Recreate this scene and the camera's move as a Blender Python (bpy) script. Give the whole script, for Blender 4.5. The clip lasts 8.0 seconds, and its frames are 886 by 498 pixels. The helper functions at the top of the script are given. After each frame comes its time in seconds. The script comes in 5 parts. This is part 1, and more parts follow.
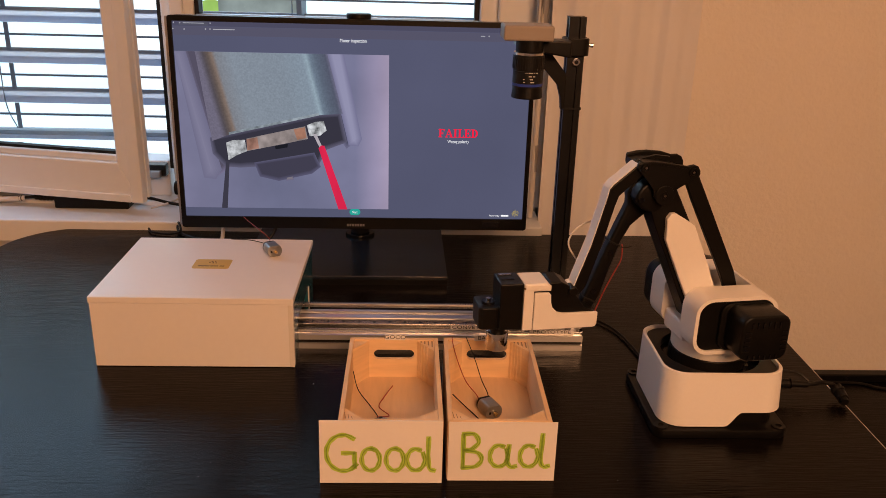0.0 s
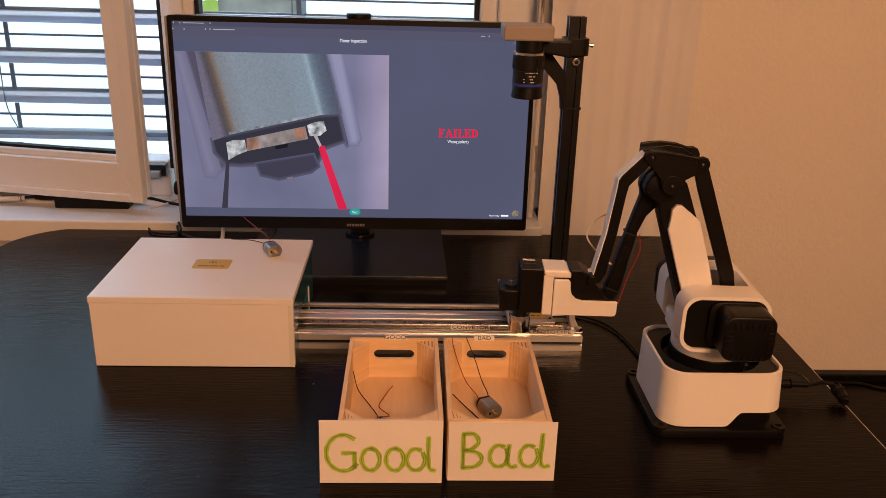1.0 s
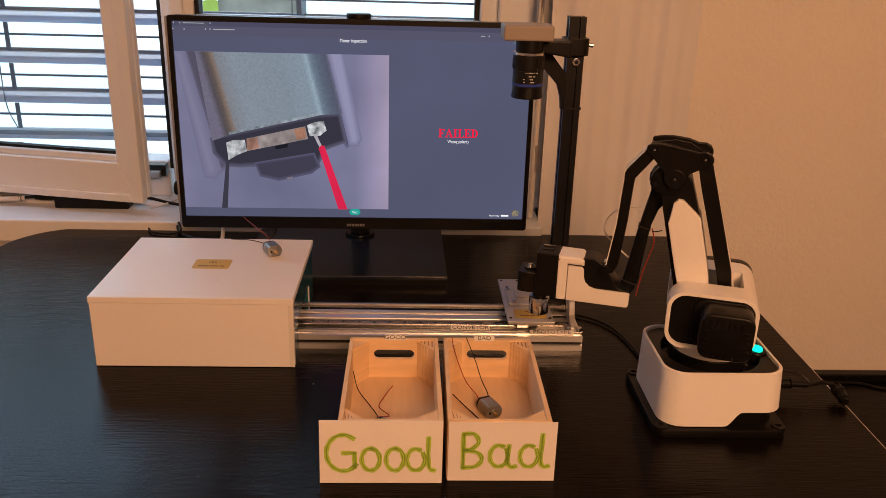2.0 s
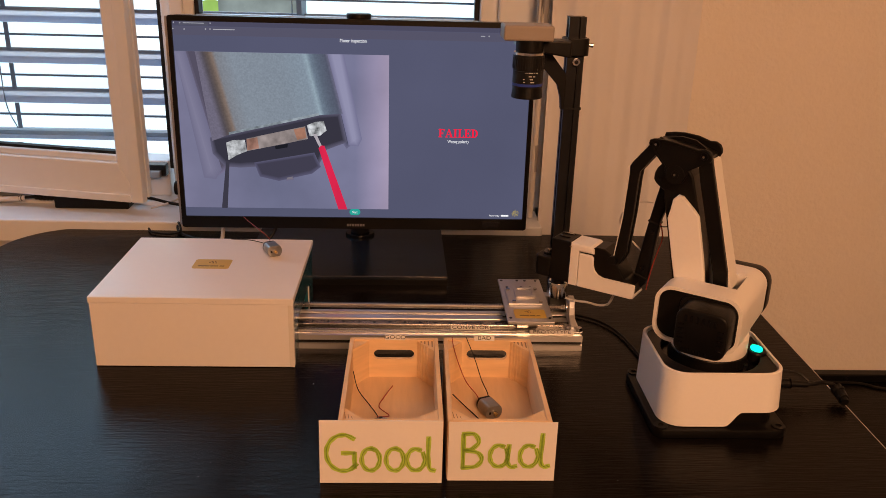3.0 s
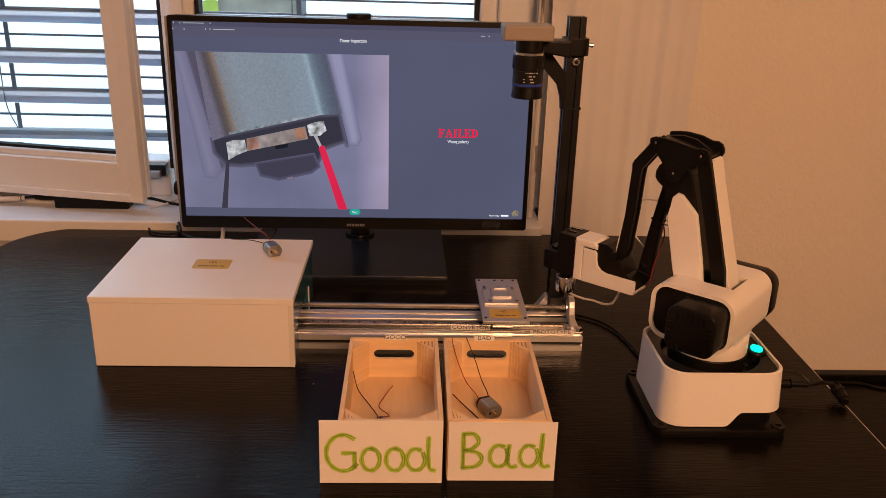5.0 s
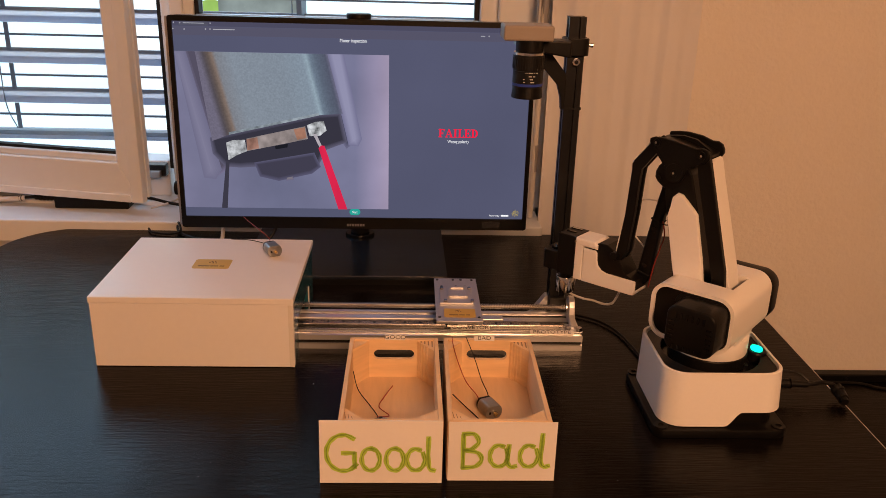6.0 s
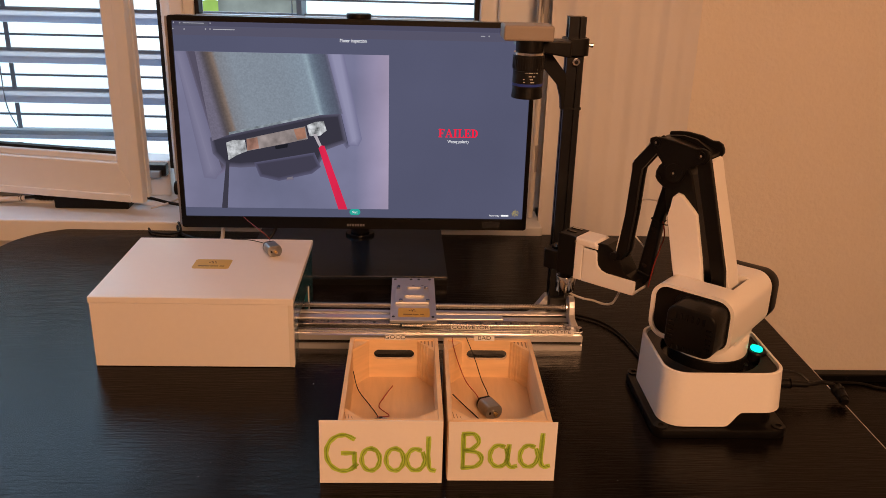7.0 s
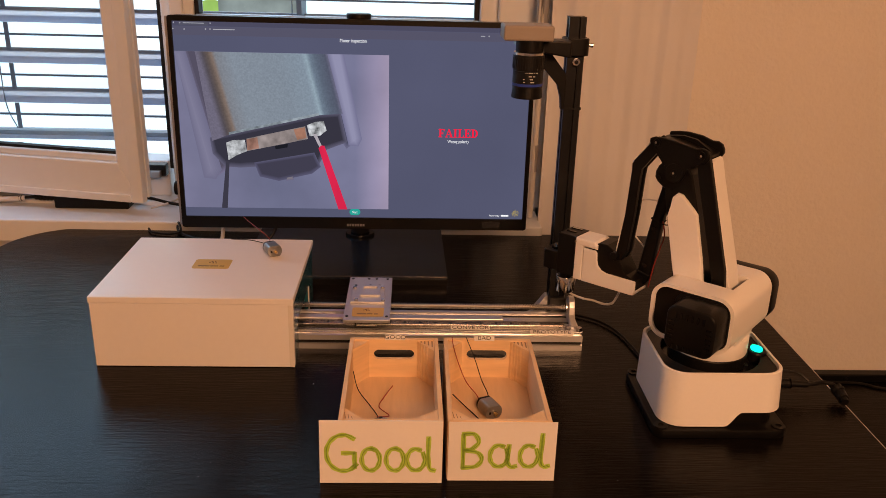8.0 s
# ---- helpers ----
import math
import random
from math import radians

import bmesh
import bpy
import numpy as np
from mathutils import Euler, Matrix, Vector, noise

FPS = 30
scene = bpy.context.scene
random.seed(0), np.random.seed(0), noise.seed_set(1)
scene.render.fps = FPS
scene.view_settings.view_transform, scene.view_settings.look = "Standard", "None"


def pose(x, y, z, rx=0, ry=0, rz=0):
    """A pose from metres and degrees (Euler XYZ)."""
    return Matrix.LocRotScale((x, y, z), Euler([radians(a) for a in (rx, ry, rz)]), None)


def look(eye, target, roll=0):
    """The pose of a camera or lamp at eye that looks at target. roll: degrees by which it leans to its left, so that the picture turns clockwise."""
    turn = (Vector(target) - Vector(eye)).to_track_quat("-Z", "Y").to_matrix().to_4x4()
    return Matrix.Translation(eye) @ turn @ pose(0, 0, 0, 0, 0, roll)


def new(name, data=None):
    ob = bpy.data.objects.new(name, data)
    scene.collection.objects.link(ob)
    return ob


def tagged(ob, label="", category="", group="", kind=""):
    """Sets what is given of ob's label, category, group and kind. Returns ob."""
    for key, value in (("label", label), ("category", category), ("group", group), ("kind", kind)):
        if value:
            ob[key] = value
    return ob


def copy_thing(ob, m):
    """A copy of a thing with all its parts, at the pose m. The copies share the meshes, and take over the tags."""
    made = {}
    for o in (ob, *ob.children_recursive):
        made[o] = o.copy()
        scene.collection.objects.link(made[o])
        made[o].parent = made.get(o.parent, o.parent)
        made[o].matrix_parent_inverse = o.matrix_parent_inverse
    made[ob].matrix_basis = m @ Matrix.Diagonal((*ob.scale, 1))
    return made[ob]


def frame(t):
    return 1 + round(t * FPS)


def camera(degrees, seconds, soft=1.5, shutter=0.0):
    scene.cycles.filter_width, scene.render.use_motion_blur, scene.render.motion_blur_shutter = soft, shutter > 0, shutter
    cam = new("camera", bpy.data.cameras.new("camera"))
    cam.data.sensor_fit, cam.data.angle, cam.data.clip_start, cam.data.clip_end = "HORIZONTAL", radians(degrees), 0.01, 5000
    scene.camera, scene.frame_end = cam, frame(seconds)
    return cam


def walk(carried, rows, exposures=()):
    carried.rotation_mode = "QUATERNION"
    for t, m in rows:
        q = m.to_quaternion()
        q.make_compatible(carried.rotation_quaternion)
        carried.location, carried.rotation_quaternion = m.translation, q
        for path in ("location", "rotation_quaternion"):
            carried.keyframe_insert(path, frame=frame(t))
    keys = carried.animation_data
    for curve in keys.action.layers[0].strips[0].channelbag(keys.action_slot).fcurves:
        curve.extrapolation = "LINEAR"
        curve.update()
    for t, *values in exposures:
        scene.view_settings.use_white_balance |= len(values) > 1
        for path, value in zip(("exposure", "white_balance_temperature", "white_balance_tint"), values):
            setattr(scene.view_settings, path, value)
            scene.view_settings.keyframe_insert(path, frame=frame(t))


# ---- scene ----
cam = camera(55.738, 8.0, soft=0.8)
EYE = pose(-0.2290, -0.9831, 0.5026, 69.7915, -1.5575, -1.9029)
walk(cam, [(0.0, EYE), (8.0, EYE)])

# ---- world, sun, lamps ----
world = bpy.data.worlds.new("sky")
scene.world = world
world.use_nodes = True
wn = world.node_tree.nodes
sky = wn.new("ShaderNodeTexSky")
sky.sky_type = "NISHITA"
sky.sun_disc = False
sky.sun_elevation, sky.sun_rotation = radians(66.7), radians(-68.2)
wn["Background"].inputs["Strength"].default_value = 0.12
world.node_tree.links.new(sky.outputs[0], wn["Background"].inputs["Color"])

sun = new("sun", bpy.data.lights.new("sun", "SUN"))
sun.data.energy, sun.data.angle, sun.data.color = 5.0, radians(0.6), (1, 0.95, 0.88)
sun.matrix_world = look((-2.0, 0.8, 5.0), (0, 0, 0))

WARM = (1.0, 0.482, 0.226)


def area(name, eye, target, sx, sy, power, color):
    lamp = new(name, bpy.data.lights.new(name, "AREA"))
    lamp.data.shape, lamp.data.size, lamp.data.size_y = "RECTANGLE", sx, sy
    lamp.data.energy, lamp.data.color = power, color
    lamp.matrix_world = look(eye, target)
    return lamp


area("ceiling_lamp_light", (0.25, -2.25, 1.30), (0.0, 0.1, 0.1), 0.7, 0.7, 46.3, WARM)
area("window_daylight", (-0.95, 0.71, 0.66), (-0.75, 0.20, 0.0), 1.5, 0.40, 5.8, (0.50, 0.72, 1.0))
scene.view_settings.exposure = 0.0


# ---- materials ----
def material(name, color, rough=0.5, metal=0.0, scale=60.0, vary=0.12, bump=0.05, coarse=4.0, stretch=(1, 1, 1), coat=0.0, spec=0.5):
    m = bpy.data.materials.new(name)
    m.use_nodes = True
    n, l = m.node_tree.nodes, m.node_tree.links
    p = n["Principled BSDF"]
    tc = n.new("ShaderNodeTexCoord")
    mp = n.new("ShaderNodeMapping")
    mp.inputs["Scale"].default_value = stretch
    l.new(tc.outputs["Object"], mp.inputs[0])
    fine, big = n.new("ShaderNodeTexNoise"), n.new("ShaderNodeTexNoise")
    fine.inputs["Scale"].default_value, fine.inputs["Detail"].default_value = scale, 6
    big.inputs["Scale"].default_value, big.inputs["Detail"].default_value = coarse, 3
    l.new(mp.outputs[0], fine.inputs[0])
    l.new(mp.outputs[0], big.inputs[0])
    add = n.new("ShaderNodeMath")
    add.operation = "ADD"
    l.new(fine.outputs["Fac"], add.inputs[0])
    l.new(big.outputs["Fac"], add.inputs[1])
    rmp = n.new("ShaderNodeMapRange")
    rmp.inputs[1].default_value, rmp.inputs[2].default_value = 0.6, 1.4
    rmp.inputs[3].default_value, rmp.inputs[4].default_value = 1 - vary, 1 + vary
    l.new(add.outputs[0], rmp.inputs[0])
    mul = n.new("ShaderNodeVectorMath")
    mul.operation = "SCALE"
    mul.inputs[0].default_value = color[:3]
    l.new(rmp.outputs[0], mul.inputs["Scale"])
    l.new(mul.outputs[0], p.inputs["Base Color"])
    rr = n.new("ShaderNodeMapRange")
    rr.inputs[3].default_value, rr.inputs[4].default_value = max(rough - 0.08, 0.02), min(rough + 0.08, 1)
    l.new(fine.outputs["Fac"], rr.inputs[0])
    l.new(rr.outputs[0], p.inputs["Roughness"])
    p.inputs["Metallic"].default_value = metal
    p.inputs["Coat Weight"].default_value = coat
    p.inputs["Specular IOR Level"].default_value = spec
    if bump:
        b = n.new("ShaderNodeBump")
        b.inputs["Strength"].default_value, b.inputs["Distance"].default_value = bump, 0.002
        l.new(fine.outputs["Fac"], b.inputs["Height"])
        l.new(b.outputs[0], p.inputs["Normal"])
    return m


def glow(name, color, strength=1.0, scale=0.0, vary=0.0, stretch=(1, 1, 1)):
    """What gives off light: the screen's picture, the status lamp, the daylight outside, and the far hedge and house
    that shine instead of being lit.
    """
    m = bpy.data.materials.new(name)
    m.use_nodes = True
    n, l = m.node_tree.nodes, m.node_tree.links
    n.remove(n["Principled BSDF"])
    e = n.new("ShaderNodeEmission")
    e.inputs["Color"].default_value = (*color[:3], 1)
    e.inputs["Strength"].default_value = strength
    l.new(e.outputs[0], n["Material Output"].inputs[0])
    if scale:
        tc, mp, nz, mr = n.new("ShaderNodeTexCoord"), n.new("ShaderNodeMapping"), n.new("ShaderNodeTexNoise"), n.new("ShaderNodeMapRange")
        mp.inputs["Scale"].default_value = stretch
        nz.inputs["Scale"].default_value, nz.inputs["Detail"].default_value = scale, 5
        mr.inputs[1].default_value, mr.inputs[2].default_value = 0.3, 0.7
        mr.inputs[3].default_value, mr.inputs[4].default_value = strength * (1 - vary), strength * (1 + vary)
        l.new(tc.outputs["Object"], mp.inputs[0])
        l.new(mp.outputs[0], nz.inputs[0])
        l.new(nz.outputs["Fac"], mr.inputs[0])
        l.new(mr.outputs[0], e.inputs["Strength"])
    return m


WALL = material("wall_paint", (0.74, 0.70, 0.64), 0.9, scale=140, vary=0.03, bump=0.85, coarse=2)
CEIL = material("ceiling_paint", (0.8, 0.78, 0.74), 0.9, scale=120, vary=0.03)
FLOOR = material("floor_wood", (0.22, 0.13, 0.07), 0.5, scale=30, vary=0.25, stretch=(1, 8, 1))
DESK = material("black_brown_desk", (0.0052, 0.0039, 0.0036), 0.17, scale=26, vary=0.35, bump=0.24, coarse=5, stretch=(1.0, 14, 14), spec=0.085)
SILL = material("sill_white", (0.74, 0.77, 0.79), 0.45, scale=80, vary=0.03, bump=0.02)
UPVC = material("window_plastic", (0.72, 0.76, 0.80), 0.35, scale=60, vary=0.02, bump=0.01)
RUBBER = material("black_rubber", (0.009, 0.009, 0.010), 0.6, spec=0.25)
CURTAIN = material("curtain_cloth", (0.70, 0.70, 0.72), 0.95, scale=900, vary=0.04, bump=0.0, coarse=6)
# grey blind metal; the blue of skylight in its shade is mixed into these colours
SLAT = material("slat_alu_sky_tint", (0.21, 0.275, 0.40), 0.45, scale=40, vary=0.05, bump=0.0)
SLATEDGE = material("slat_edge_sky_tint", (0.13, 0.17, 0.23), 0.45, scale=40, vary=0.05, bump=0.0)
DARKLINE = material("slat_bead_sky_tint", (0.07, 0.10, 0.15), 0.5)
WHITEP = material("white_plastic", (0.82, 0.80, 0.77), 0.42, scale=300, vary=0.02, bump=0.03)
BLACKP = material("black_plastic", (0.0045, 0.0042, 0.0042), 0.38, scale=400, vary=0.15, bump=0.08, spec=0.23)
BLACKG = material("black_gloss", (0.006, 0.006, 0.008), 0.2, scale=200, vary=0.1, bump=0.0, spec=0.3)
# black foot with the bluish sheen of its top put into the base colour
FOOT = material("black_foot_blue_sheen", (0.010, 0.015, 0.026), 0.20, scale=40, vary=0.2, bump=0.03, stretch=(0.2, 3, 3), spec=0.55)
BLACKALU = material("black_anodised", (0.007, 0.007, 0.0075), 0.33, scale=200, vary=0.15, bump=0.03, stretch=(1, 1, 0.05), spec=0.32)
ALU = material("brushed_alu", (0.78, 0.78, 0.78), 0.34, metal=0.75, scale=160, vary=0.12, bump=0.05, stretch=(0.03, 1, 1))
ALUPLATE = material("milled_alu", (0.60, 0.60, 0.61), 0.40, metal=0.7, scale=250, vary=0.08, bump=0.04)
STEEL = material("steel", (0.55, 0.53, 0.50), 0.2, metal=1.0, scale=120, vary=0.08, bump=0.02)
CHROME = material("chrome", (0.75, 0.74, 0.73), 0.16, metal=1.0, scale=90, vary=0.04, bump=0.0)
BOARD = material("white_board", (0.80, 0.78, 0.76), 0.38, scale=120, vary=0.02, bump=0.02)
EDGEW = material("dark_ply_layer", (0.30, 0.20, 0.13), 0.7, scale=60)
EDGEB = material("board_edge", (0.70, 0.67, 0.62), 0.6, scale=120, vary=0.05)
TEAL = material("teal_acrylic", (0.014, 0.085, 0.115), 0.22, scale=20, vary=0.08, bump=0.0)
PINE = material("pine", (0.76, 0.54, 0.31), 0.6, scale=26, vary=0.13, bump=0.12, coarse=6, stretch=(1, 1, 9))
PINEX = material("pine_long", (0.74, 0.53, 0.31), 0.6, scale=26, vary=0.13, bump=0.12, coarse=6, stretch=(9, 1, 9))
PLY = material("ply_floor", (0.68, 0.50, 0.32), 0.6, scale=24, vary=0.10, bump=0.1, coarse=5, stretch=(9, 1, 1))
PAPER = material("white_card", (0.80, 0.77, 0.74), 0.85, scale=200, vary=0.02, bump=0.05, coarse=14)
MARKER = material("green_marker", (0.44, 0.62, 0.08), 0.6, scale=160, vary=0.22, bump=0.0, coarse=40)
MARKERD = material("green_marker_line", (0.20, 0.36, 0.03), 0.6, scale=220, vary=0.30, bump=0.0, coarse=60)
LABEL = material("label_tape", (0.70, 0.69, 0.67), 0.5, scale=200, vary=0.03)
INK = material("black_ink", (0.02, 0.02, 0.02), 0.6)
GOLD = material("yellow_sticker", (0.60, 0.40, 0.06), 0.35, scale=120, vary=0.08)
PRINT = material("sticker_print", (0.16, 0.10, 0.02), 0.5)
BRASS = material("brass", (0.60, 0.42, 0.16), 0.3, metal=1.0)
RED = material("red_wire", (0.28, 0.03, 0.02), 0.45, scale=300, vary=0.1)
BLACKW = material("black_wire", (0.007, 0.0065, 0.0065), 0.45, scale=300, vary=0.1, spec=0.2)
GREYW = material("white_wire", (0.62, 0.60, 0.57), 0.5, scale=300, vary=0.05)
MOTORCAN = material("motor_can", (0.32, 0.32, 0.31), 0.36, metal=0.85, scale=300, vary=0.12, bump=0.03)
BEIGE = material("printed_taupe", (0.30, 0.26, 0.23), 0.6, scale=500, vary=0.04, bump=0.1, stretch=(1, 1, 6))
BLUE = material("blue_ring", (0.02, 0.05, 0.35), 0.3)
SILVER = material("silver_trim", (0.42, 0.42, 0.43), 0.35, metal=0.8)
GLASS = bpy.data.materials.new("pane_glass")
GLASS.use_nodes = True
_p = GLASS.node_tree.nodes["Principled BSDF"]
_p.inputs["Base Color"].default_value = (0.84, 0.95, 0.99, 1)
_p.inputs["Roughness"].default_value = 0.0
_p.inputs["Transmission Weight"].default_value = 1.0
_p.inputs["IOR"].default_value = 1.02


def gradient(name, stops, axis=0, strength=1.0, scale=0.0, vary=0.0, slant=None):
    """A shining surface whose colour changes along x or z, or along a slant between them: stops of (place, colour)."""
    m = glow(name, (1, 1, 1), strength, scale, vary)
    n, l = m.node_tree.nodes, m.node_tree.links
    tc, sep, rmp, rng = n.new("ShaderNodeTexCoord"), n.new("ShaderNodeSeparateXYZ"), n.new("ShaderNodeValToRGB"), n.new("ShaderNodeMapRange")
    lo, hi = stops[0][0], stops[-1][0]
    rng.inputs[1].default_value, rng.inputs[2].default_value = lo, hi
    l.new(tc.outputs["Object"], sep.inputs[0])
    if slant:
        dot = n.new("ShaderNodeVectorMath")
        dot.operation = "DOT_PRODUCT"
        dot.inputs[1].default_value = (slant[0], 0, slant[1])
        l.new(tc.outputs["Object"], dot.inputs[0])
        l.new(dot.outputs["Value"], rng.inputs[0])
    else:
        l.new(sep.outputs[axis], rng.inputs[0])
    l.new(rng.outputs[0], rmp.inputs[0])
    e = rmp.color_ramp.elements
    while len(e) < len(stops):
        e.new(0.5)
    for k, (v, c) in enumerate(stops):
        e[k].position, e[k].color = (v - lo) / (hi - lo), (*c, 1)
    for node in n:
        if node.type == "EMISSION":
            l.new(rmp.outputs[0], node.inputs["Color"])
    return m


LED = glow("led_green", (0.004, 0.80, 0.50), 2.4)
DAY = glow("daylight_outside", (0.78, 0.91, 1.0), 1.6, 0.25, 0.12)
# hedge and house glow by themselves; the daylight on them is in the emission
LEAFG = glow("garden_far_glow", (0.42, 0.62, 0.14), 0.9, 2.2, 0.5)
HOUSEG = glow("house_far_glow", (0.52, 0.55, 0.52), 0.6, 3.0, 0.45)


# ---- mesh helpers ----
def part(name, bm, mat, parent=None, label="", smooth=False):
    me = bpy.data.meshes.new(name)
    bmesh.ops.recalc_face_normals(bm, faces=bm.faces)
    bm.to_mesh(me)
    bm.free()
    me.materials.append(mat)
    if smooth:
        for f in me.polygons:
            f.use_smooth = True
        me.set_sharp_from_angle(angle=radians(35))
    ob = new(name, me)
    ob.parent = parent
    if label:
        ob["label"] = label
    return ob


def empty(name, m=None):
    ob = new(name)
    if m is not None:
        ob.matrix_basis = m
    return ob


def box(x0, x1, y0, y1, z0, z1, bev=0.0, seg=2, bm=None):
    made = bmesh.new()
    bmesh.ops.create_cube(made, size=1)
    bmesh.ops.transform(made, verts=made.verts, matrix=Matrix.Translation(((x0 + x1) / 2, (y0 + y1) / 2, (z0 + z1) / 2))
                        @ Matrix.Diagonal((x1 - x0, y1 - y0, z1 - z0, 1)))
    if bev:
        bmesh.ops.bevel(made, geom=made.edges[:], offset=bev, segments=seg, affect="EDGES", profile=0.5)
    return join(bm, made)


def join(bm, made):
    if bm is None:
        return made
    me = bpy.data.meshes.new("tmp")
    made.to_mesh(me)
    made.free()
    bm.from_mesh(me)
    bpy.data.meshes.remove(me)
    return bm


AX = {"z": Matrix.Identity(4), "y": Matrix.Rotation(radians(90), 4, "X"), "x": Matrix.Rotation(radians(90), 4, "Y")}


def cyl(x, y, z, r, h, axis="z", r2=None, seg=32, bev=0.0, bm=None):
    """A cylinder or cone centred at x, y, z."""
    made = bmesh.new()
    bmesh.ops.create_cone(made, cap_ends=True, segments=seg, radius1=r, radius2=r if r2 is None else r2, depth=h)
    if bev:
        rim = [e for e in made.edges if len(e.link_faces) == 2 and any(len(f.verts) > 4 for f in e.link_faces)]
        bmesh.ops.bevel(made, geom=rim, offset=bev, segments=2, affect="EDGES", profile=0.5)
    bmesh.ops.transform(made, verts=made.verts, matrix=Matrix.Translation((x, y, z)) @ AX[axis])
    return join(bm, made)


def prism(outline, lo, hi, plane="xz", bev=0.0, bm=None, seg=2):
    """Extrudes an outline: plane xz runs along y, xy along z, yz along x."""
    made = bmesh.new()

    def at(a, b, d):
        return {"xz": (a, d, b), "xy": (a, b, d), "yz": (d, a, b)}[plane]
    n = len(outline)
    low = [made.verts.new(at(a, b, lo)) for a, b in outline]
    top = [made.verts.new(at(a, b, hi)) for a, b in outline]
    made.faces.new(low)
    made.faces.new(top[::-1])
    for i in range(n):
        made.faces.new((low[i], top[i], top[(i + 1) % n], low[(i + 1) % n]))
    bmesh.ops.recalc_face_normals(made, faces=made.faces)
    if bev:
        rim = [e for e in made.edges if any(len(f.verts) == n and n != 4 for f in e.link_faces)] or made.edges[:]
        bmesh.ops.bevel(made, geom=rim, offset=bev, segments=seg, affect="EDGES", profile=0.5)
    return join(bm, made)


def rrect(x0, x1, y0, y1, r, n=8):
    pts = []
    for cx, cy, a in ((x1 - r, y1 - r, 0), (x0 + r, y1 - r, 90), (x0 + r, y0 + r, 180), (x1 - r, y0 + r, 270)):
        for i in range(n + 1):
            t = radians(a + 90 * i / n)
            pts.append((cx + r * math.cos(t), cy + r * math.sin(t)))
    return pts


def ring(outer, inner, lo, hi, plane="xy", bm=None):
    """A wall between two outlines with as many points."""
    made = bmesh.new()

    def at(a, b, d):
        return {"xz": (a, d, b), "xy": (a, b, d), "yz": (d, a, b)}[plane]
    n = len(outer)
    rows = [[made.verts.new(at(a, b, d)) for a, b in o] for o, d in ((outer, lo), (outer, hi), (inner, hi), (inner, lo))]
    for k in range(4):
        for i in range(n):
            j = (i + 1) % n
            made.faces.new((rows[k][i], rows[k][j], rows[(k + 1) % 4][j], rows[(k + 1) % 4][i]))
    return join(bm, made)


def smooth_path(pts, n=8):
    """A soft line through the points."""
    p = [Vector(q) for q in pts]
    p = [2 * p[0] - p[1]] + p + [2 * p[-1] - p[-2]]
    out = []
    for i in range(1, len(p) - 2):
        for k in range(n):
            t = k / n
            a, b, c, d = p[i - 1:i + 3]
            out.append(0.5 * (2 * b + (c - a) * t + (2 * a - 5 * b + 4 * c - d) * t * t + (3 * b - a - 3 * c + d) * t ** 3))
    return out + [p[-2]]


def tube(pts, r, seg=8, n=8, bm=None, soft=True):
    made = bmesh.new()
    path = smooth_path(pts, n) if soft else [Vector(q) for q in pts]
    side = None
    loops = []
    for i, q in enumerate(path):
        d = (path[min(i + 1, len(path) - 1)] - path[max(i - 1, 0)]).normalized()
        if side is None:
            side = d.orthogonal().normalized()
        side = (side - d * side.dot(d)).normalized()
        up = d.cross(side)
        loops.append([made.verts.new(q + r * (math.cos(2 * math.pi * k / seg) * side + math.sin(2 * math.pi * k / seg) * up)) for k in range(seg)])
    for a, b in zip(loops, loops[1:]):
        for k in range(seg):
            made.faces.new((a[k], a[(k + 1) % seg], b[(k + 1) % seg], b[k]))
    made.faces.new(loops[0][::-1])
    made.faces.new(loops[-1])
    return join(bm, made)


def ribbon(strokes, width, depth=0.0004, n=6, bm=None):
    """Flat pen strokes in the xz plane, facing -y, starting at y = 0."""
    made = bm or bmesh.new()
    for k, s in enumerate(strokes):
        path = smooth_path([(a, 0, b) for a, b in s], n)
        rows = []
        for i, q in enumerate(path):
            d = (path[min(i + 1, len(path) - 1)] - path[max(i - 1, 0)]).normalized()
            w = width * (0.5 + 0.06 * math.sin(i * 0.9 + k))
            side = Vector((-d.z, 0, d.x)) * w
            if i == 0:
                q = q - d * w * 0.6
            if i == len(path) - 1:
                q = q + d * w * 0.6
            y = Vector((0, -depth * (1 + 0.35 * k), 0))
            rows.append((made.verts.new(q + side + y), made.verts.new(q - side + y)))
        for a, b in zip(rows, rows[1:]):
            made.faces.new((a[0], a[1], b[1], b[0]))
    return made


def words(text, size, mat, parent, m, name="lettering", depth=0.0002, squash=1.0):
    cu = bpy.data.curves.new(name, "FONT")
    cu.body, cu.size, cu.align_x, cu.align_y, cu.extrude = text, size, "CENTER", "CENTER", depth
    ob = bpy.data.objects.new("tmp", cu)
    scene.collection.objects.link(ob)
    bpy.context.view_layer.update()
    me = bpy.data.meshes.new_from_object(ob.evaluated_get(bpy.context.evaluated_depsgraph_get()))
    bpy.data.objects.remove(ob)
    me.transform(Matrix.Diagonal((squash, 1, 1, 1)))
    me.materials.clear()
    me.materials.append(mat)
    t = new(name, me)
    t.parent = parent
    t.matrix_basis = m
    return t


def place(ob, m):
    ob.matrix_basis = m
    return ob


# ---- room ----
def structure(name, bm, mat, label, parent=None):
    return tagged(part(name, bm, mat, parent), label=label, category=name.split("_")[0], kind="structure")


